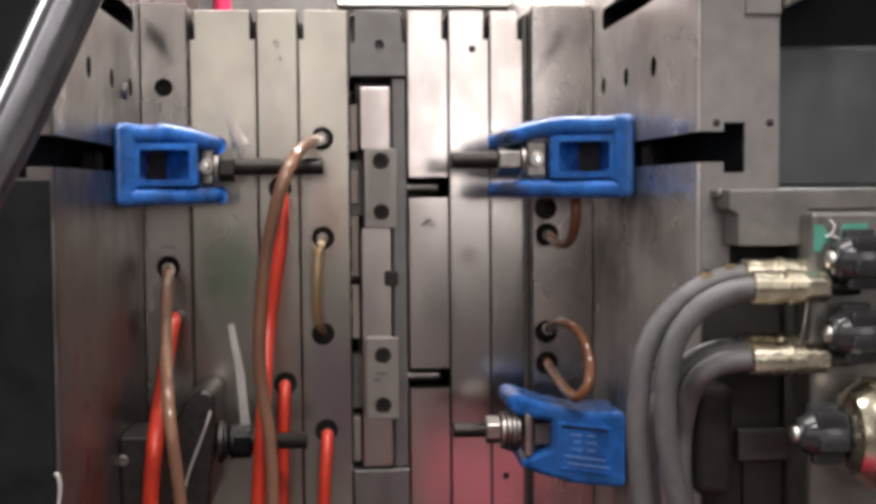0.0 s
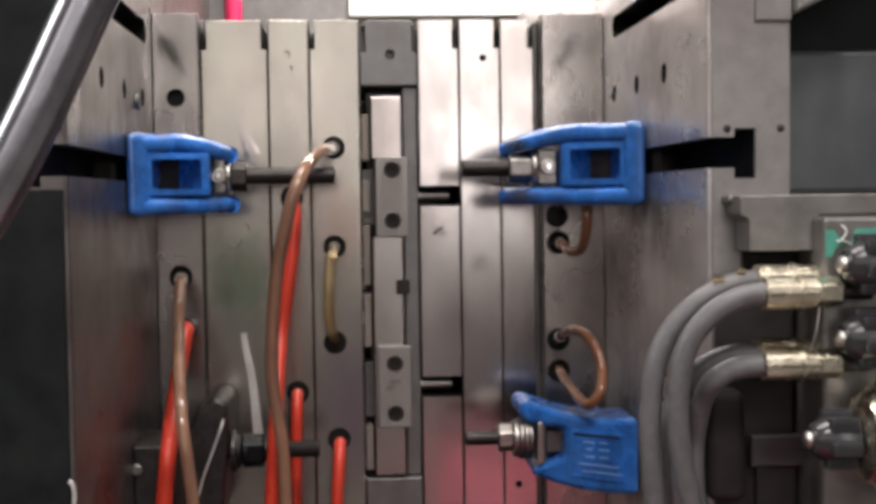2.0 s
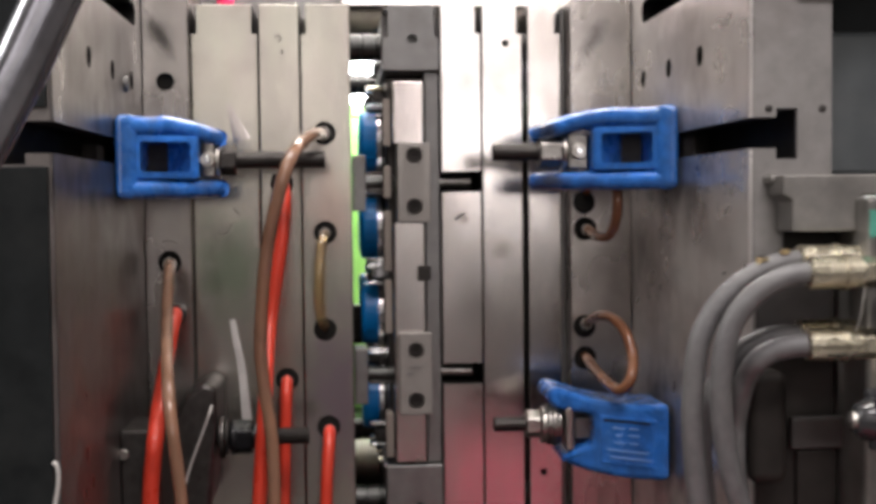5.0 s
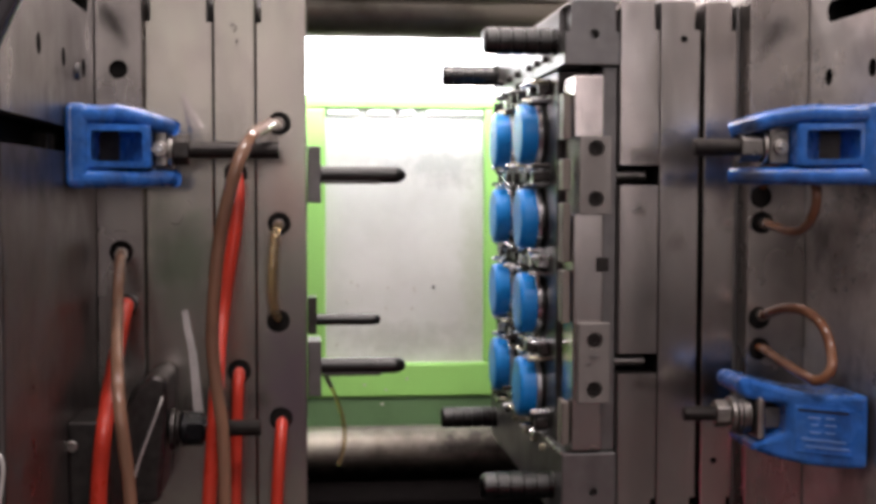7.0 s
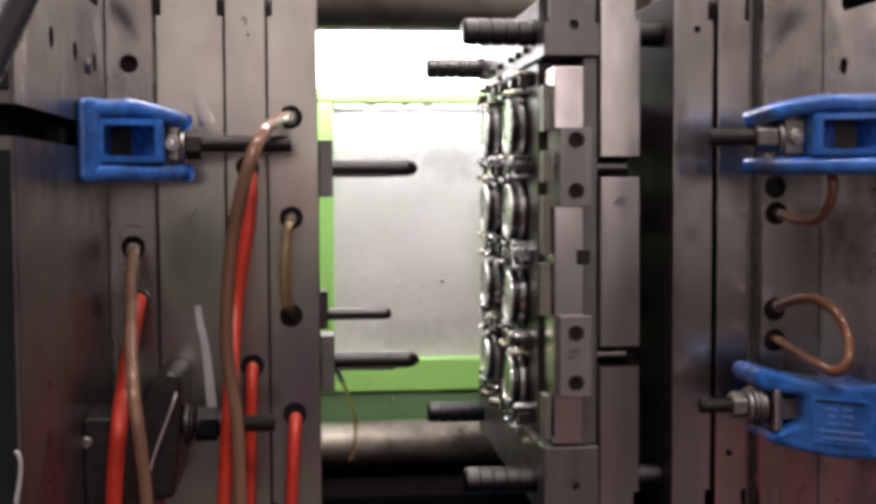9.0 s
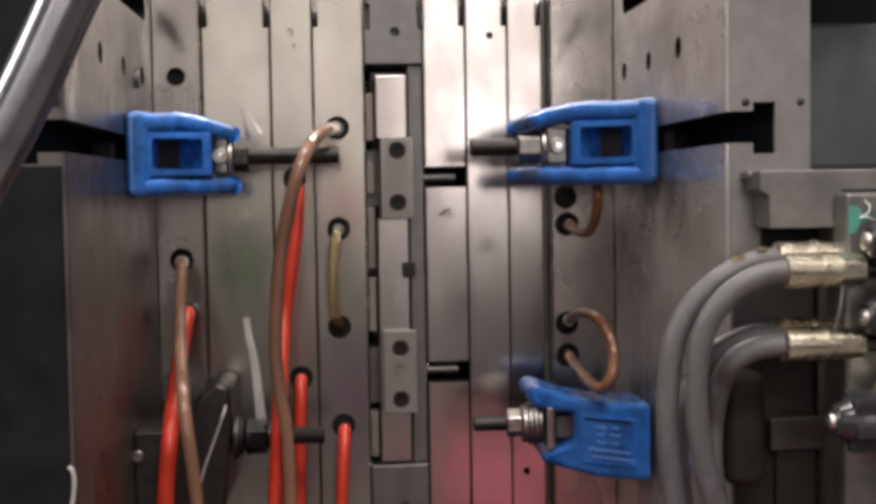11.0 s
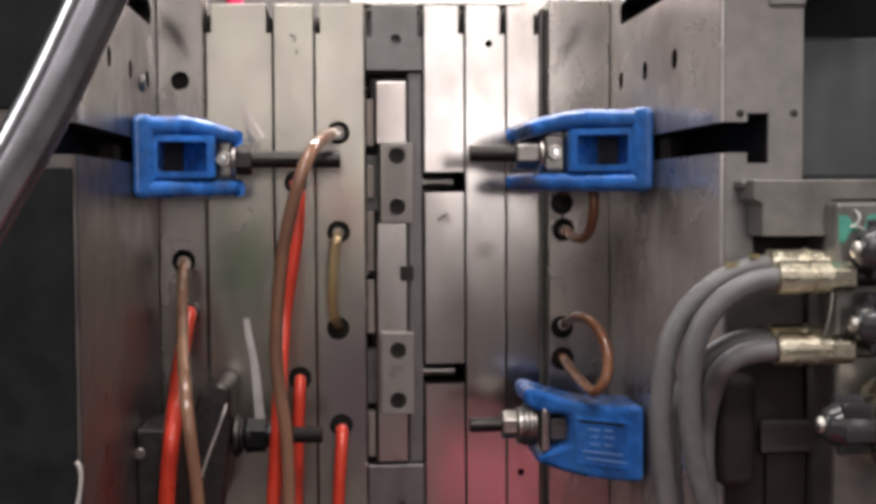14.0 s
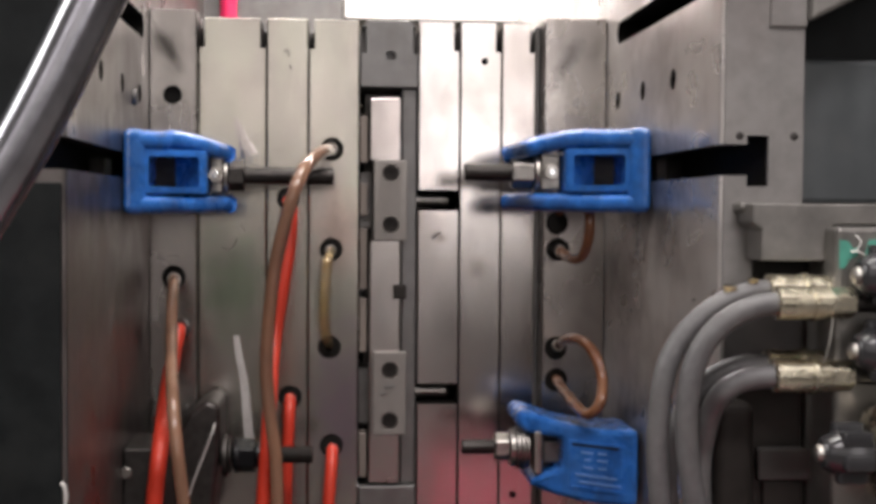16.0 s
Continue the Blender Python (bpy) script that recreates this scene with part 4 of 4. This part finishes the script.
for h in hs:
    port_shade_lining(p, *h)
part("shim", box(0.1852, 0.1903, 0.004, BACK, FOOT, 1.440, 0.0008), BLOCK, hold)
p = part("spacer_plate", plate(0.1512, 0.1850, 0.0, TOP, [cyl("y", (0.1655, 0.0, 0.9665), 0.0035, 0.03, seg=16)]), STEEL, hold)
plate_recess_shade(p, 0.0)

core = thing("core_plate", "ground steel core plate carrying round cores", "mould plate", (0.13, 0.0, FOOT))
CORE.append(core)
bores = [cyl("x", (0.14, y, z), 0.0158, 0.10, seg=28) for y, z in GUIDES]
p = part("plate_body", plate(0.1092, 0.1505, 0.0, TOP, [cyl("y", (0.1335, 0.0, 1.4047), 0.0036, 0.03, seg=16)] + bores), STEEL, core)
plate_recess_shade(p, 0.0)
# Face towards the gap painted near-black for the shade between the plates.
p.data.materials.append(GREASE_SHADE)
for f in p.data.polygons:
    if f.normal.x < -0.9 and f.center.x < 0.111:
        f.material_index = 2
for y in CAPY:
    for z in CAPZ:
        part("core_pin", lathe("x", (0, y, z), [(-0.0065, 0.001), (-0.0065, 0.024), (-0.003, 0.027), (0.109, 0.027)], 28), BOLT, core)

strip = thing("stripper_plate", "stripper plate with chrome rings, dark rails and wear pads", "mould plate", (0.05, 0.0, FOOT))
STRIP.append(strip)
notch = [box(0.06, 0.12, -0.01, 0.05, z - 0.0105, z + 0.0105, 0) for z in (1.2652, 1.0700)]
tunnels = [cyl("x", (0.08, y, z), 0.028, 0.2, seg=32) for y in CAPY for z in CAPZ]
p = part("backing_plate", plate(0.0672, 0.1084, 0.0, TOP, notch + tunnels), STEEL, strip)
plate_recess_shade(p, 0.0)
prof = [(0.0086, 1.3775), (0.0086, 1.436), (0.0160, TOP), (0.0590, TOP), (0.0664, 1.436), (0.0664, 1.3775)]
p = part("top_rail", cut(prism(prof, "y", 0.0, BACK, 0.001), cyl("y", (0.0392, 0.0, 1.4085), 0.0052, 0.03, seg=20), box(0.0, 0.0150, -0.01, 0.03, 1.411, 1.4375, 0), box(0.0610, 0.07, -0.01, 0.03, 1.411, 1.4375, 0)), BLOCK, strip, "dark phosphated steel rail")
part("bottom_rail", cut(box(0.0086, 0.0664, 0.0, BACK, FOOT, 0.9770, 0.0015), cyl("y", (0.0415, 0.0, 0.936), 0.0045, 0.03, seg=20)), BLOCK, strip, "dark phosphated steel rail")
part("edge_strip", box(0.0060, 0.0090, -0.001, BACK - 0.01, 0.9765, 0.9795, 0.0005), RIM, strip)
part("core_insert", cut(box(0.0145, 0.0668, 0.064, BACK - 0.012, 0.9775, 1.3770, 0.001), *[cyl("x", (0.05, y, z), 0.030, 0.12, seg=32) for y in CAPY for z in CAPZ]), BOLT, strip)
part("slide_bar", cut(box(0.0188, 0.0497, -0.001, 0.060, 0.9800, 1.3665, 0.0012), box(0.0420, 0.06, -0.02, 0.012, 1.1655, 1.1805, 0), box(0.0, 0.0246, -0.02, 0.08, 1.2242, 1.3048, 0)), STEEL, strip, "bright ground slide bar")
# Near-black block fills the notch of the slide bar.
part("notch_block", box(0.0425, 0.0560, -0.0022, 0.010, 1.1660, 1.1800, 0.001), GREASE_SHADE, strip, "small dark block in the slide bar notch")
part("side_rail", box(0.0515, 0.0664, 0.012, 0.06, 0.9775, 1.3768, 0.001), BLOCK, strip)
for z0, z1 in ((1.302, 1.349), (1.2495, 1.2815), (1.175, 1.236), (1.112, 1.166), (0.985, 1.03)):
    part("guide_strip", box(0.0090, 0.0165, 0.004, 0.03, z0, z1, 0.0008), STRIPSTEEL, strip)
for z0, z1, s0, s1 in ((1.2245, 1.3045, 1.2918, 1.2405), (1.0310, 1.1135, 1.0958, 1.0450)):
    pad = part("wear_pad", cut(box(0.0226, 0.0556, -0.012, -0.0013, z0, z1, 0.001), *[cyl("y", (0.0392, -0.01, z), 0.0082, 0.012, seg=28) for z in (s0, s1)]), PAD, strip, "grey tool steel wear pad")
    for z in (s0, s1):
        part("counterbore_edge", lathe("y", (0.0392, 0, z), [(-0.0119, 0.0091), (-0.0122, 0.0089), (-0.0108, 0.0079), (-0.0085, 0.0079), (-0.0085, 0.0083)], 28, caps=False), NUT, pad)
        part("cap_screw", cut(cyl("y", (0.0392, -0.0068, z), 0.0074, 0.005, seg=28, bevel=0.0006), cyl("y", (0.0392, -0.009, z), 0.0040, 0.006, seg=6)), GREASE_SHADE, pad)
    if z0 > 1.2:
        part("pad_foot", cut(box(0.0226, 0.0244, -0.0012, 0.058, z0, z1, 0.0004), cyl("x", (0.023, 0.012, 1.263), 0.0045, 0.02, seg=18)), PAD, pad)
    zr = (z0 + z1) / 2 + (0.0007 if z0 > 1.2 else -0.0022)
    part("cam_rod", lathe("x", (0, 0.022, zr), [(0.056, 0.0066), (0.098, 0.0066), (0.100, 0.0055)], 22), DULLNUT, strip, "bright round rod")
for x0, z0, x1, z1 in ((0.0805, 1.2270, 0.0905, 1.2330), (0.0815, 1.2262, 0.0870, 1.2300)):
    part("scratch", tube([(x0, -0.0002, z0), ((x0 + x1) / 2, -0.0003, (z0 + z1) / 2 + 0.0006), (x1, -0.0002, z1)], 0.0011, 8, 4, ry=0.0003), BLOCK, strip, "dark scratch")
part("scratch_bar", box(0.0330, 0.0440, -0.0128, -0.0121, 1.078, 1.0805, 0.0002), BLOCK, strip)
part("scratch_bar", box(0.0300, 0.0360, -0.0128, -0.0121, 1.071, 1.0735, 0.0002), BLOCK, strip)
for y, z in GUIDES:
    prof = [(-0.0690, 0.0105), (-0.0655, 0.0140)]
    a = -0.0655
    while a < 0.0:
        prof += [(a + 0.011, 0.0144), (a + 0.0118, 0.0130), (a + 0.0132, 0.0130), (a + 0.014, 0.0144)]
        a += 0.014
    part("guide_pin", lathe("x", (0, y, z), prof + [(0.170, 0.0144), (0.172, 0.012)], 28), PIN, strip, "dark greased guide pin with oil grooves")
for y in CAPY:
    for z in CAPZ:
        ring = part("stripper_ring", lathe("x", (0, y, z), [(0.040, 0.0284), (-0.0040, 0.0284), (-0.0040, 0.0310), (0.0040, 0.0314), (0.0042, 0.0340), (0.0140, 0.0345), (0.0140, 0.0290), (0.039, 0.0290)], 40), PIN, strip, "dark oiled ring")
        part("rim", lathe("x", (0, y, z), [(-0.0038, 0.0286), (-0.0052, 0.0290), (-0.0054, 0.0302), (-0.0046, 0.0313), (-0.0030, 0.0315), (-0.0030, 0.0290)], 40), RIM, ring, "bright chrome rim")
        part("rim", lathe("x", (0, y, z), [(0.0068, 0.0320), (0.0048, 0.0345), (0.0058, 0.0357), (0.0100, 0.0357), (0.0110, 0.0346), (0.0110, 0.0320)], 40), RIM, ring, "bright chrome rim")
random.seed(11)
for y in (0.105, 0.130, 0.155, 0.180, 0.205, 0.247, 0.29, 0.315, 0.34, 0.365, 0.39):
    for z in (1.360, 1.2648, 1.1683, 1.0717, 0.990):
        w = random.uniform(0.003, 0.008)
        part("gate_block", box(random.uniform(-0.006, 0.006), 0.0143, y - w, y + w, z - 0.0055, z + 0.0055, 0.0012), random.choice((CHROME, RIM, BOLT, BOLT, PIN, PAD)), strip)
        for k in range(2):
            dz = random.uniform(0.007, 0.015) * (1 if k else -1)
            part("vent_pin", lathe("x", (0, y + random.uniform(-0.010, 0.010), z + dz), [(0.0143, 0.0030), (-0.003, 0.0030), (-0.005, 0.0024), (-0.006, 0.0024)], 10), random.choice((CHROME, RIM, BOLT, BOLT, BRASS)), strip)
for z in (1.2648, 1.1683, 1.0717):
    part("runner_bar", box(0.004, 0.0142, 0.10, 0.40, z - 0.0022, z + 0.0022, 0.0008), CHROME, strip, "bright runner bar")
    for y in CAPY:
        for k in (-1, 1):
            part("runner_arm", tube([(0.003, y - 0.016, z - 0.013 * k), (0.002, y, z), (0.003, y + 0.016, z + 0.013 * k)], 0.0022, 8, 4), RIM, strip)
for y in (0.09, 0.14, 0.19, 0.27, 0.33, 0.40):
    part("vent_pin", lathe("x", (0, y, 1.392), [(0.0084, 0.004), (0.003, 0.004), (0.002, 0.003)], 10), BOLT, strip)
    part("vent_pin", lathe("x", (0, y, 0.965), [(0.0084, 0.004), (0.003, 0.004), (0.002, 0.003)], 10), random.choice((BOLT, BRASS)), strip)

# clamps, hoses and valves that ride on the moving platen
MOVES.append(blue_clamp(0.2528, -1, -0.205, 1.2897, 0.108, (0.0899, 0.1104), 0.1530, "blue enamelled clamp holding the moving mould base", "mould clamps", arch=0.004))

low = thing("mould_clamp", "tilted blue enamelled clamp with raised lettering, low on the moving platen", "clamp", (0.2528, -0.17, 1.04), "mould clamps")
MOVES.append(low)
outline = [(0.2499, 1.0638), (0.2309, 1.0614), (0.2117, 1.0605), (0.1909, 1.0628), (0.1715, 1.0680), (0.1611, 1.0709), (0.1549, 1.0692), (0.1523, 1.0634), (0.1530, 1.0558), (0.1602, 1.0504), (0.1752, 1.0492), (0.1891, 1.0493), (0.1909, 1.0473), (0.1909, 1.0236), (0.1882, 1.0200), (0.1734, 1.0129), (0.1640, 1.0061), (0.1649, 1.0026), (0.1790, 0.9977), (0.2027, 0.9938), (0.2249, 0.9933), (0.2499, 0.9959)]
LF, LK = -0.182, 0.75          # front of its heel, and how far it leans back
low_part = lambda name, bm, m: part(name, leaning(bm, 0.2522, LK), m, low)
low_part("clamp_body", prism(outline, "y", LF, LF + 0.068, 0.0045), BLUE)
low_part("name_frame", cut(box(0.1955, 0.2391, LF - 0.0017, LF + 0.0005, 1.0050, 1.0490, 0.0008), box(0.1978, 0.2370, LF - 0.03, LF + 0.07, 1.0077, 1.0465, 0)), BLUE)
for x0, x1, z in ((0.2054, 0.2150, 1.0385), (0.2186, 0.2253, 1.0390), (0.2080, 0.2133, 1.0320), (0.2178, 0.2266, 1.0325), (0.2072, 0.2150, 1.0250), (0.2186, 0.2256, 1.0255), (0.2010, 0.2335, 1.0180), (0.2036, 0.2361, 1.0115)):
    low_part("letter_bar", box(x0, x1, LF - 0.0007, LF + 0.0015, z - 0.0009, z + 0.0009, 0.0004), WHITEINK)
low_part("core_slit", box(0.1955, 0.2353, LF - 0.0004, LF + 0.002, 1.0435, 1.0468, 0.001), BOLT)
part("stud", stud_mesh(-0.095, 1.0345, 0.1025, 0.200, 0.0071), BOLT, low, "dark oily threaded stud")
part("nut", hexnut("x", -0.095, 1.0345, 0.1333, 0.1469, 0.0235), NUT, low)
for x, r, w in ((0.1497, 0.0173, 0.0044), (0.1545, 0.0194, 0.0042), (0.1591, 0.0204, 0.0040), (0.1634, 0.0194, 0.0036)):
    part("washer", cyl("x", (x, -0.095, 1.0335), r, w, seg=32, bevel=0.0008), DULLNUT if r > 0.0188 else NUT, low)
part("plate_washer", box(0.1678, 0.1751, -0.121, -0.068, 1.0132, 1.0529, 0.0015), NUT, low)
part("rocker", box(0.1765, 0.1935, -0.116, -0.070, 1.0226, 1.0430, 0.002), BLOCK, low)

for nm, lab, pts, r, m, g in (
        ("bridge_hose", "copper brown hose loop joining two ports", LOOPP, 0.0050, COPPERY, "port loops"),
        ("bridge_hose", "copper brown hose loop half hidden by a blue clamp", STUBP, 0.0048, COPPERY, "port loops"),
        ("hydraulic_hose", "thick black hydraulic hose with a zinc fitting, bent down", HYD1, 0.0076, RUBBER, "hydraulic hoses"),
        ("hydraulic_hose", "thick black hydraulic hose behind another one", HYD2, 0.0076, RUBBER, "hydraulic hoses"),
        ("hydraulic_hose", "black hydraulic hose from the lower fitting", HYD3, 0.0076, RUBBER, "hydraulic hoses"),
        ("hydraulic_hose", "black hydraulic hose behind the lower fitting", HYD4, 0.0076, RUBBER, "hydraulic hoses")):
    h = hose(nm, lab, "hose", pts, r, m, g)
    MOVES.append(h)
    if nm == "hydraulic_hose":
        x, y, z = pts[0][0] + 0.003, pts[0][1], pts[0][2]
        part("ferrule", lathe("x", (0, y, z), [(x - 0.0045, 0.0095), (x - 0.004, 0.0112), (x + 0.019, 0.0112), (x + 0.0195, 0.0122), (x + 0.0225, 0.0122), (x + 0.023, 0.0108), (x + 0.031, 0.0108)], 28), BRASS, h, "yellow zinc plated ferrule")
        part("swivel_nut", hexnut("x", y, z, x + 0.0305, x + 0.048, 0.0185), BRASS, h)
        part("nipple", cyl("x", (x + 0.058, y, z), 0.0060, 0.022, seg=20), BOLT, h)
        if pts is HYD2:
            for k, c in ((2, 0.004), (1, 0.003)):
                part("tape_scrap", tube([(pts[k][0] - c, y - 0.004, pts[k][2] + 0.0078), (pts[k][0] + c, y - 0.005, pts[k][2] + 0.0080)], 0.0018, 8, 4), AMBER, h)

valve = thing("valve_block", "hydraulic valve block with black knobs and brass collars", "valve", (0.36, -0.42, 1.14))
MOVES.append(valve)
part("block_body", box(0.3160, 0.70, -0.440, -0.3405, 0.95, 1.2460, 0.003), CASTING, valve)
for run in ([(0.3345, 1.2185), (0.3345, 1.2375), (0.3405, 1.2368), (0.3440, 1.2310), (0.3475, 1.2330), (0.3470, 1.2270), (0.3410, 1.2245), (0.3385, 1.2190)], [(0.3515, 1.2260), (0.3550, 1.2375), (0.3720, 1.2380), (0.3700, 1.2200), (0.3580, 1.2215)]):
    part("tape_patch", prism([(x - 0.017, z) for x, z in run], "y", -0.4412, -0.4402, 0.0), TEALTAPE, valve, "torn teal tape")
part("seal_wire", tube([(0.3285, -0.4405, 1.2405), (0.3305, -0.4440, 1.2365), (0.3285, -0.4440, 1.2315), (0.3250, -0.4430, 1.2290)], 0.0006, 6, 5), WIRE, valve)
part("seal_wire", tube([(0.3245, -0.4405, 1.2300), (0.3310, -0.4440, 1.2290), (0.3370, -0.4450, 1.2235), (0.3420, -0.4440, 1.2150)], 0.0006, 6, 5), WIRE, valve)


def knob(y, x, z, r, parent):
    """A ribbed plastic knob on a horizontal spindle, with a bright centre screw."""
    bm = lathe("x", (0, y, z), [(x, r * 0.55), (x + 0.002, r * 0.72), (x + 0.004, r * 0.76), (x + 0.010, r), (x + 0.030, r), (x + 0.031, r * 0.85), (x + 0.055, r * 0.85)], 36)
    k = part("knob", bm, PLASTIC, parent)
    for j in range(6):
        a = math.pi * 2 * j / 6 + 0.25
        part("rib", box(x + 0.009, x + 0.029, y + math.cos(a) * r - 0.0048, y + math.cos(a) * r + 0.0048, z + math.sin(a) * r - 0.0048, z + math.sin(a) * r + 0.0048, 0.0018), PLASTIC, k)
    part("centre_screw", lathe("x", (0, y, z), [(x + 0.001, 0.006), (x - 0.003, 0.0055), (x - 0.0045, 0.003), (x - 0.005, 0.001)], 18), NUT, k, "bright centre screw")
    return k


knob(-0.462, 0.3215, 1.2150, 0.0155, valve)
knob(-0.462, 0.3200, 1.1660, 0.0155, valve)
knob(-0.470, 0.2950, 1.1010, 0.0150, valve)
part("collar", lathe("x", (0, -0.470, 1.1010), [(0.3260, 0.018), (0.3300, 0.028), (0.3400, 0.033), (0.3420, 0.036), (0.3640, 0.036), (0.3660, 0.030), (0.42, 0.030)], 40), BRASS, valve, "scuffed yellow metal collar")
part("brass_ring", lathe("x", (0, -0.470, 1.1010), [(0.3425, 0.0362), (0.3430, 0.0368), (0.3560, 0.0368), (0.3565, 0.0362)], 40), BRASS, valve)
part("lead_wire", tube([(0.305, -0.462, 1.187), (0.3025, -0.463, 1.172), (0.299, -0.462, 1.158)], 0.0007, 6, 6), NUT, valve)

# ---- moulded caps ----
CAPS = []
for i, y in enumerate(CAPY):
    for j, z in enumerate(CAPZ):
        cap = thing("bottle_cap", "bright blue moulded plastic cap, round and shallow", "cap", (0.0, y, z), "moulded caps")
        part("cap_shell", lathe("x", (0, y, z), [(0.0062, 0.0330), (0.0062, 0.0347), (-0.0090, 0.0341), (-0.0112, 0.0336), (-0.0127, 0.0324), (-0.0134, 0.0305), (-0.0136, 0.0270), (-0.0137, 0.001)], 48), CAPBLUE, cap)
        CAPS.append((cap, i, j))

# ---- what moves ----
OPENING = [(0.0, 0.0), (4.5, 0.0), (4.75, 0.008), (5.0, 0.031), (5.3, 0.0854), (5.5, 0.1378), (5.6, 0.167), (5.7, 0.194), (5.8, 0.2146), (5.9, 0.2325), (6.0, 0.2477), (6.1, 0.2585), (6.3, 0.2612),
           (9.35, 0.2612), (9.5, 0.2560), (9.6, 0.2430), (9.7, 0.2165), (9.8, 0.1820), (9.9, 0.1455), (10.0, 0.1079), (10.1, 0.0725), (10.2, 0.0408), (10.3, 0.0240), (10.5, 0.0100), (10.9, 0.0), (16.0, 0.0)]
EJECT = [(0.0, 0.0), (7.4, 0.0), (7.5, -0.0022), (7.7, -0.009), (7.9, -0.0185), (8.0, -0.0235), (8.2, -0.0305), (8.4, -0.0340), (10.2, -0.0345), (10.3, -0.0240), (10.5, -0.0100), (10.9, 0.0), (16.0, 0.0)]
CRACK = [(0.0, 0.0), (4.5, 0.0), (5.0, 0.0045), (10.3, 0.0045), (10.9, 0.0), (16.0, 0.0)]


def table(rows, t):
    return float(np.interp(t, [r[0] for r in rows], [r[1] for r in rows]))


def motions():
    times = sorted({r[0] for rows in (OPENING, EJECT, CRACK) for r in rows})
    for group, extra in ((MOVES, (CRACK,)), (CORE, ()), (STRIP, (EJECT,))):
        for ob in group:
            home = ob.matrix_world.copy()
            walk(ob, [(t, Matrix.Translation((table(OPENING, t) + sum(table(e, t) for e in extra), 0, 0)) @ home) for t in times])
    rng = random.Random(4)
    for cap, i, j in CAPS:
        home = cap.matrix_world.copy()
        let_go = 7.90 + 0.012 * rng.randrange(5) + 0.012 * (3 - j) * (0.5 if i else 1.0)
        rows = [(t, Matrix.Translation((table(OPENING, t) + table(EJECT, t), 0, 0)) @ home) for t in times if t < let_go - 0.05]
        x0 = table(OPENING, let_go) + table(EJECT, let_go)
        rows.append((let_go, Matrix.Translation((x0, 0, 0)) @ home))
        speed, spin, drift = rng.uniform(0.02, 0.20), rng.uniform(-620, -200), rng.uniform(-0.1, 0.1)
        for k in range(1, 13):
            t = k * 0.05
            turn = spin * max(0.4 * t, t - 0.04)
            z = home.translation.z - 4.9 * max(0.0, t - 0.06) ** 2
            done = z < 0.64
            z = max(z, 0.64)
            m = Matrix.Translation((home.translation.x + x0 - 0.010 - speed * t, home.translation.y + drift * t, z)) @ Matrix.Rotation(radians(turn), 4, "Y")
            rows.append((let_go + t, m))
            if done:
                break
        rows.append((16.0, m))
        walk(cap, rows)


motions()
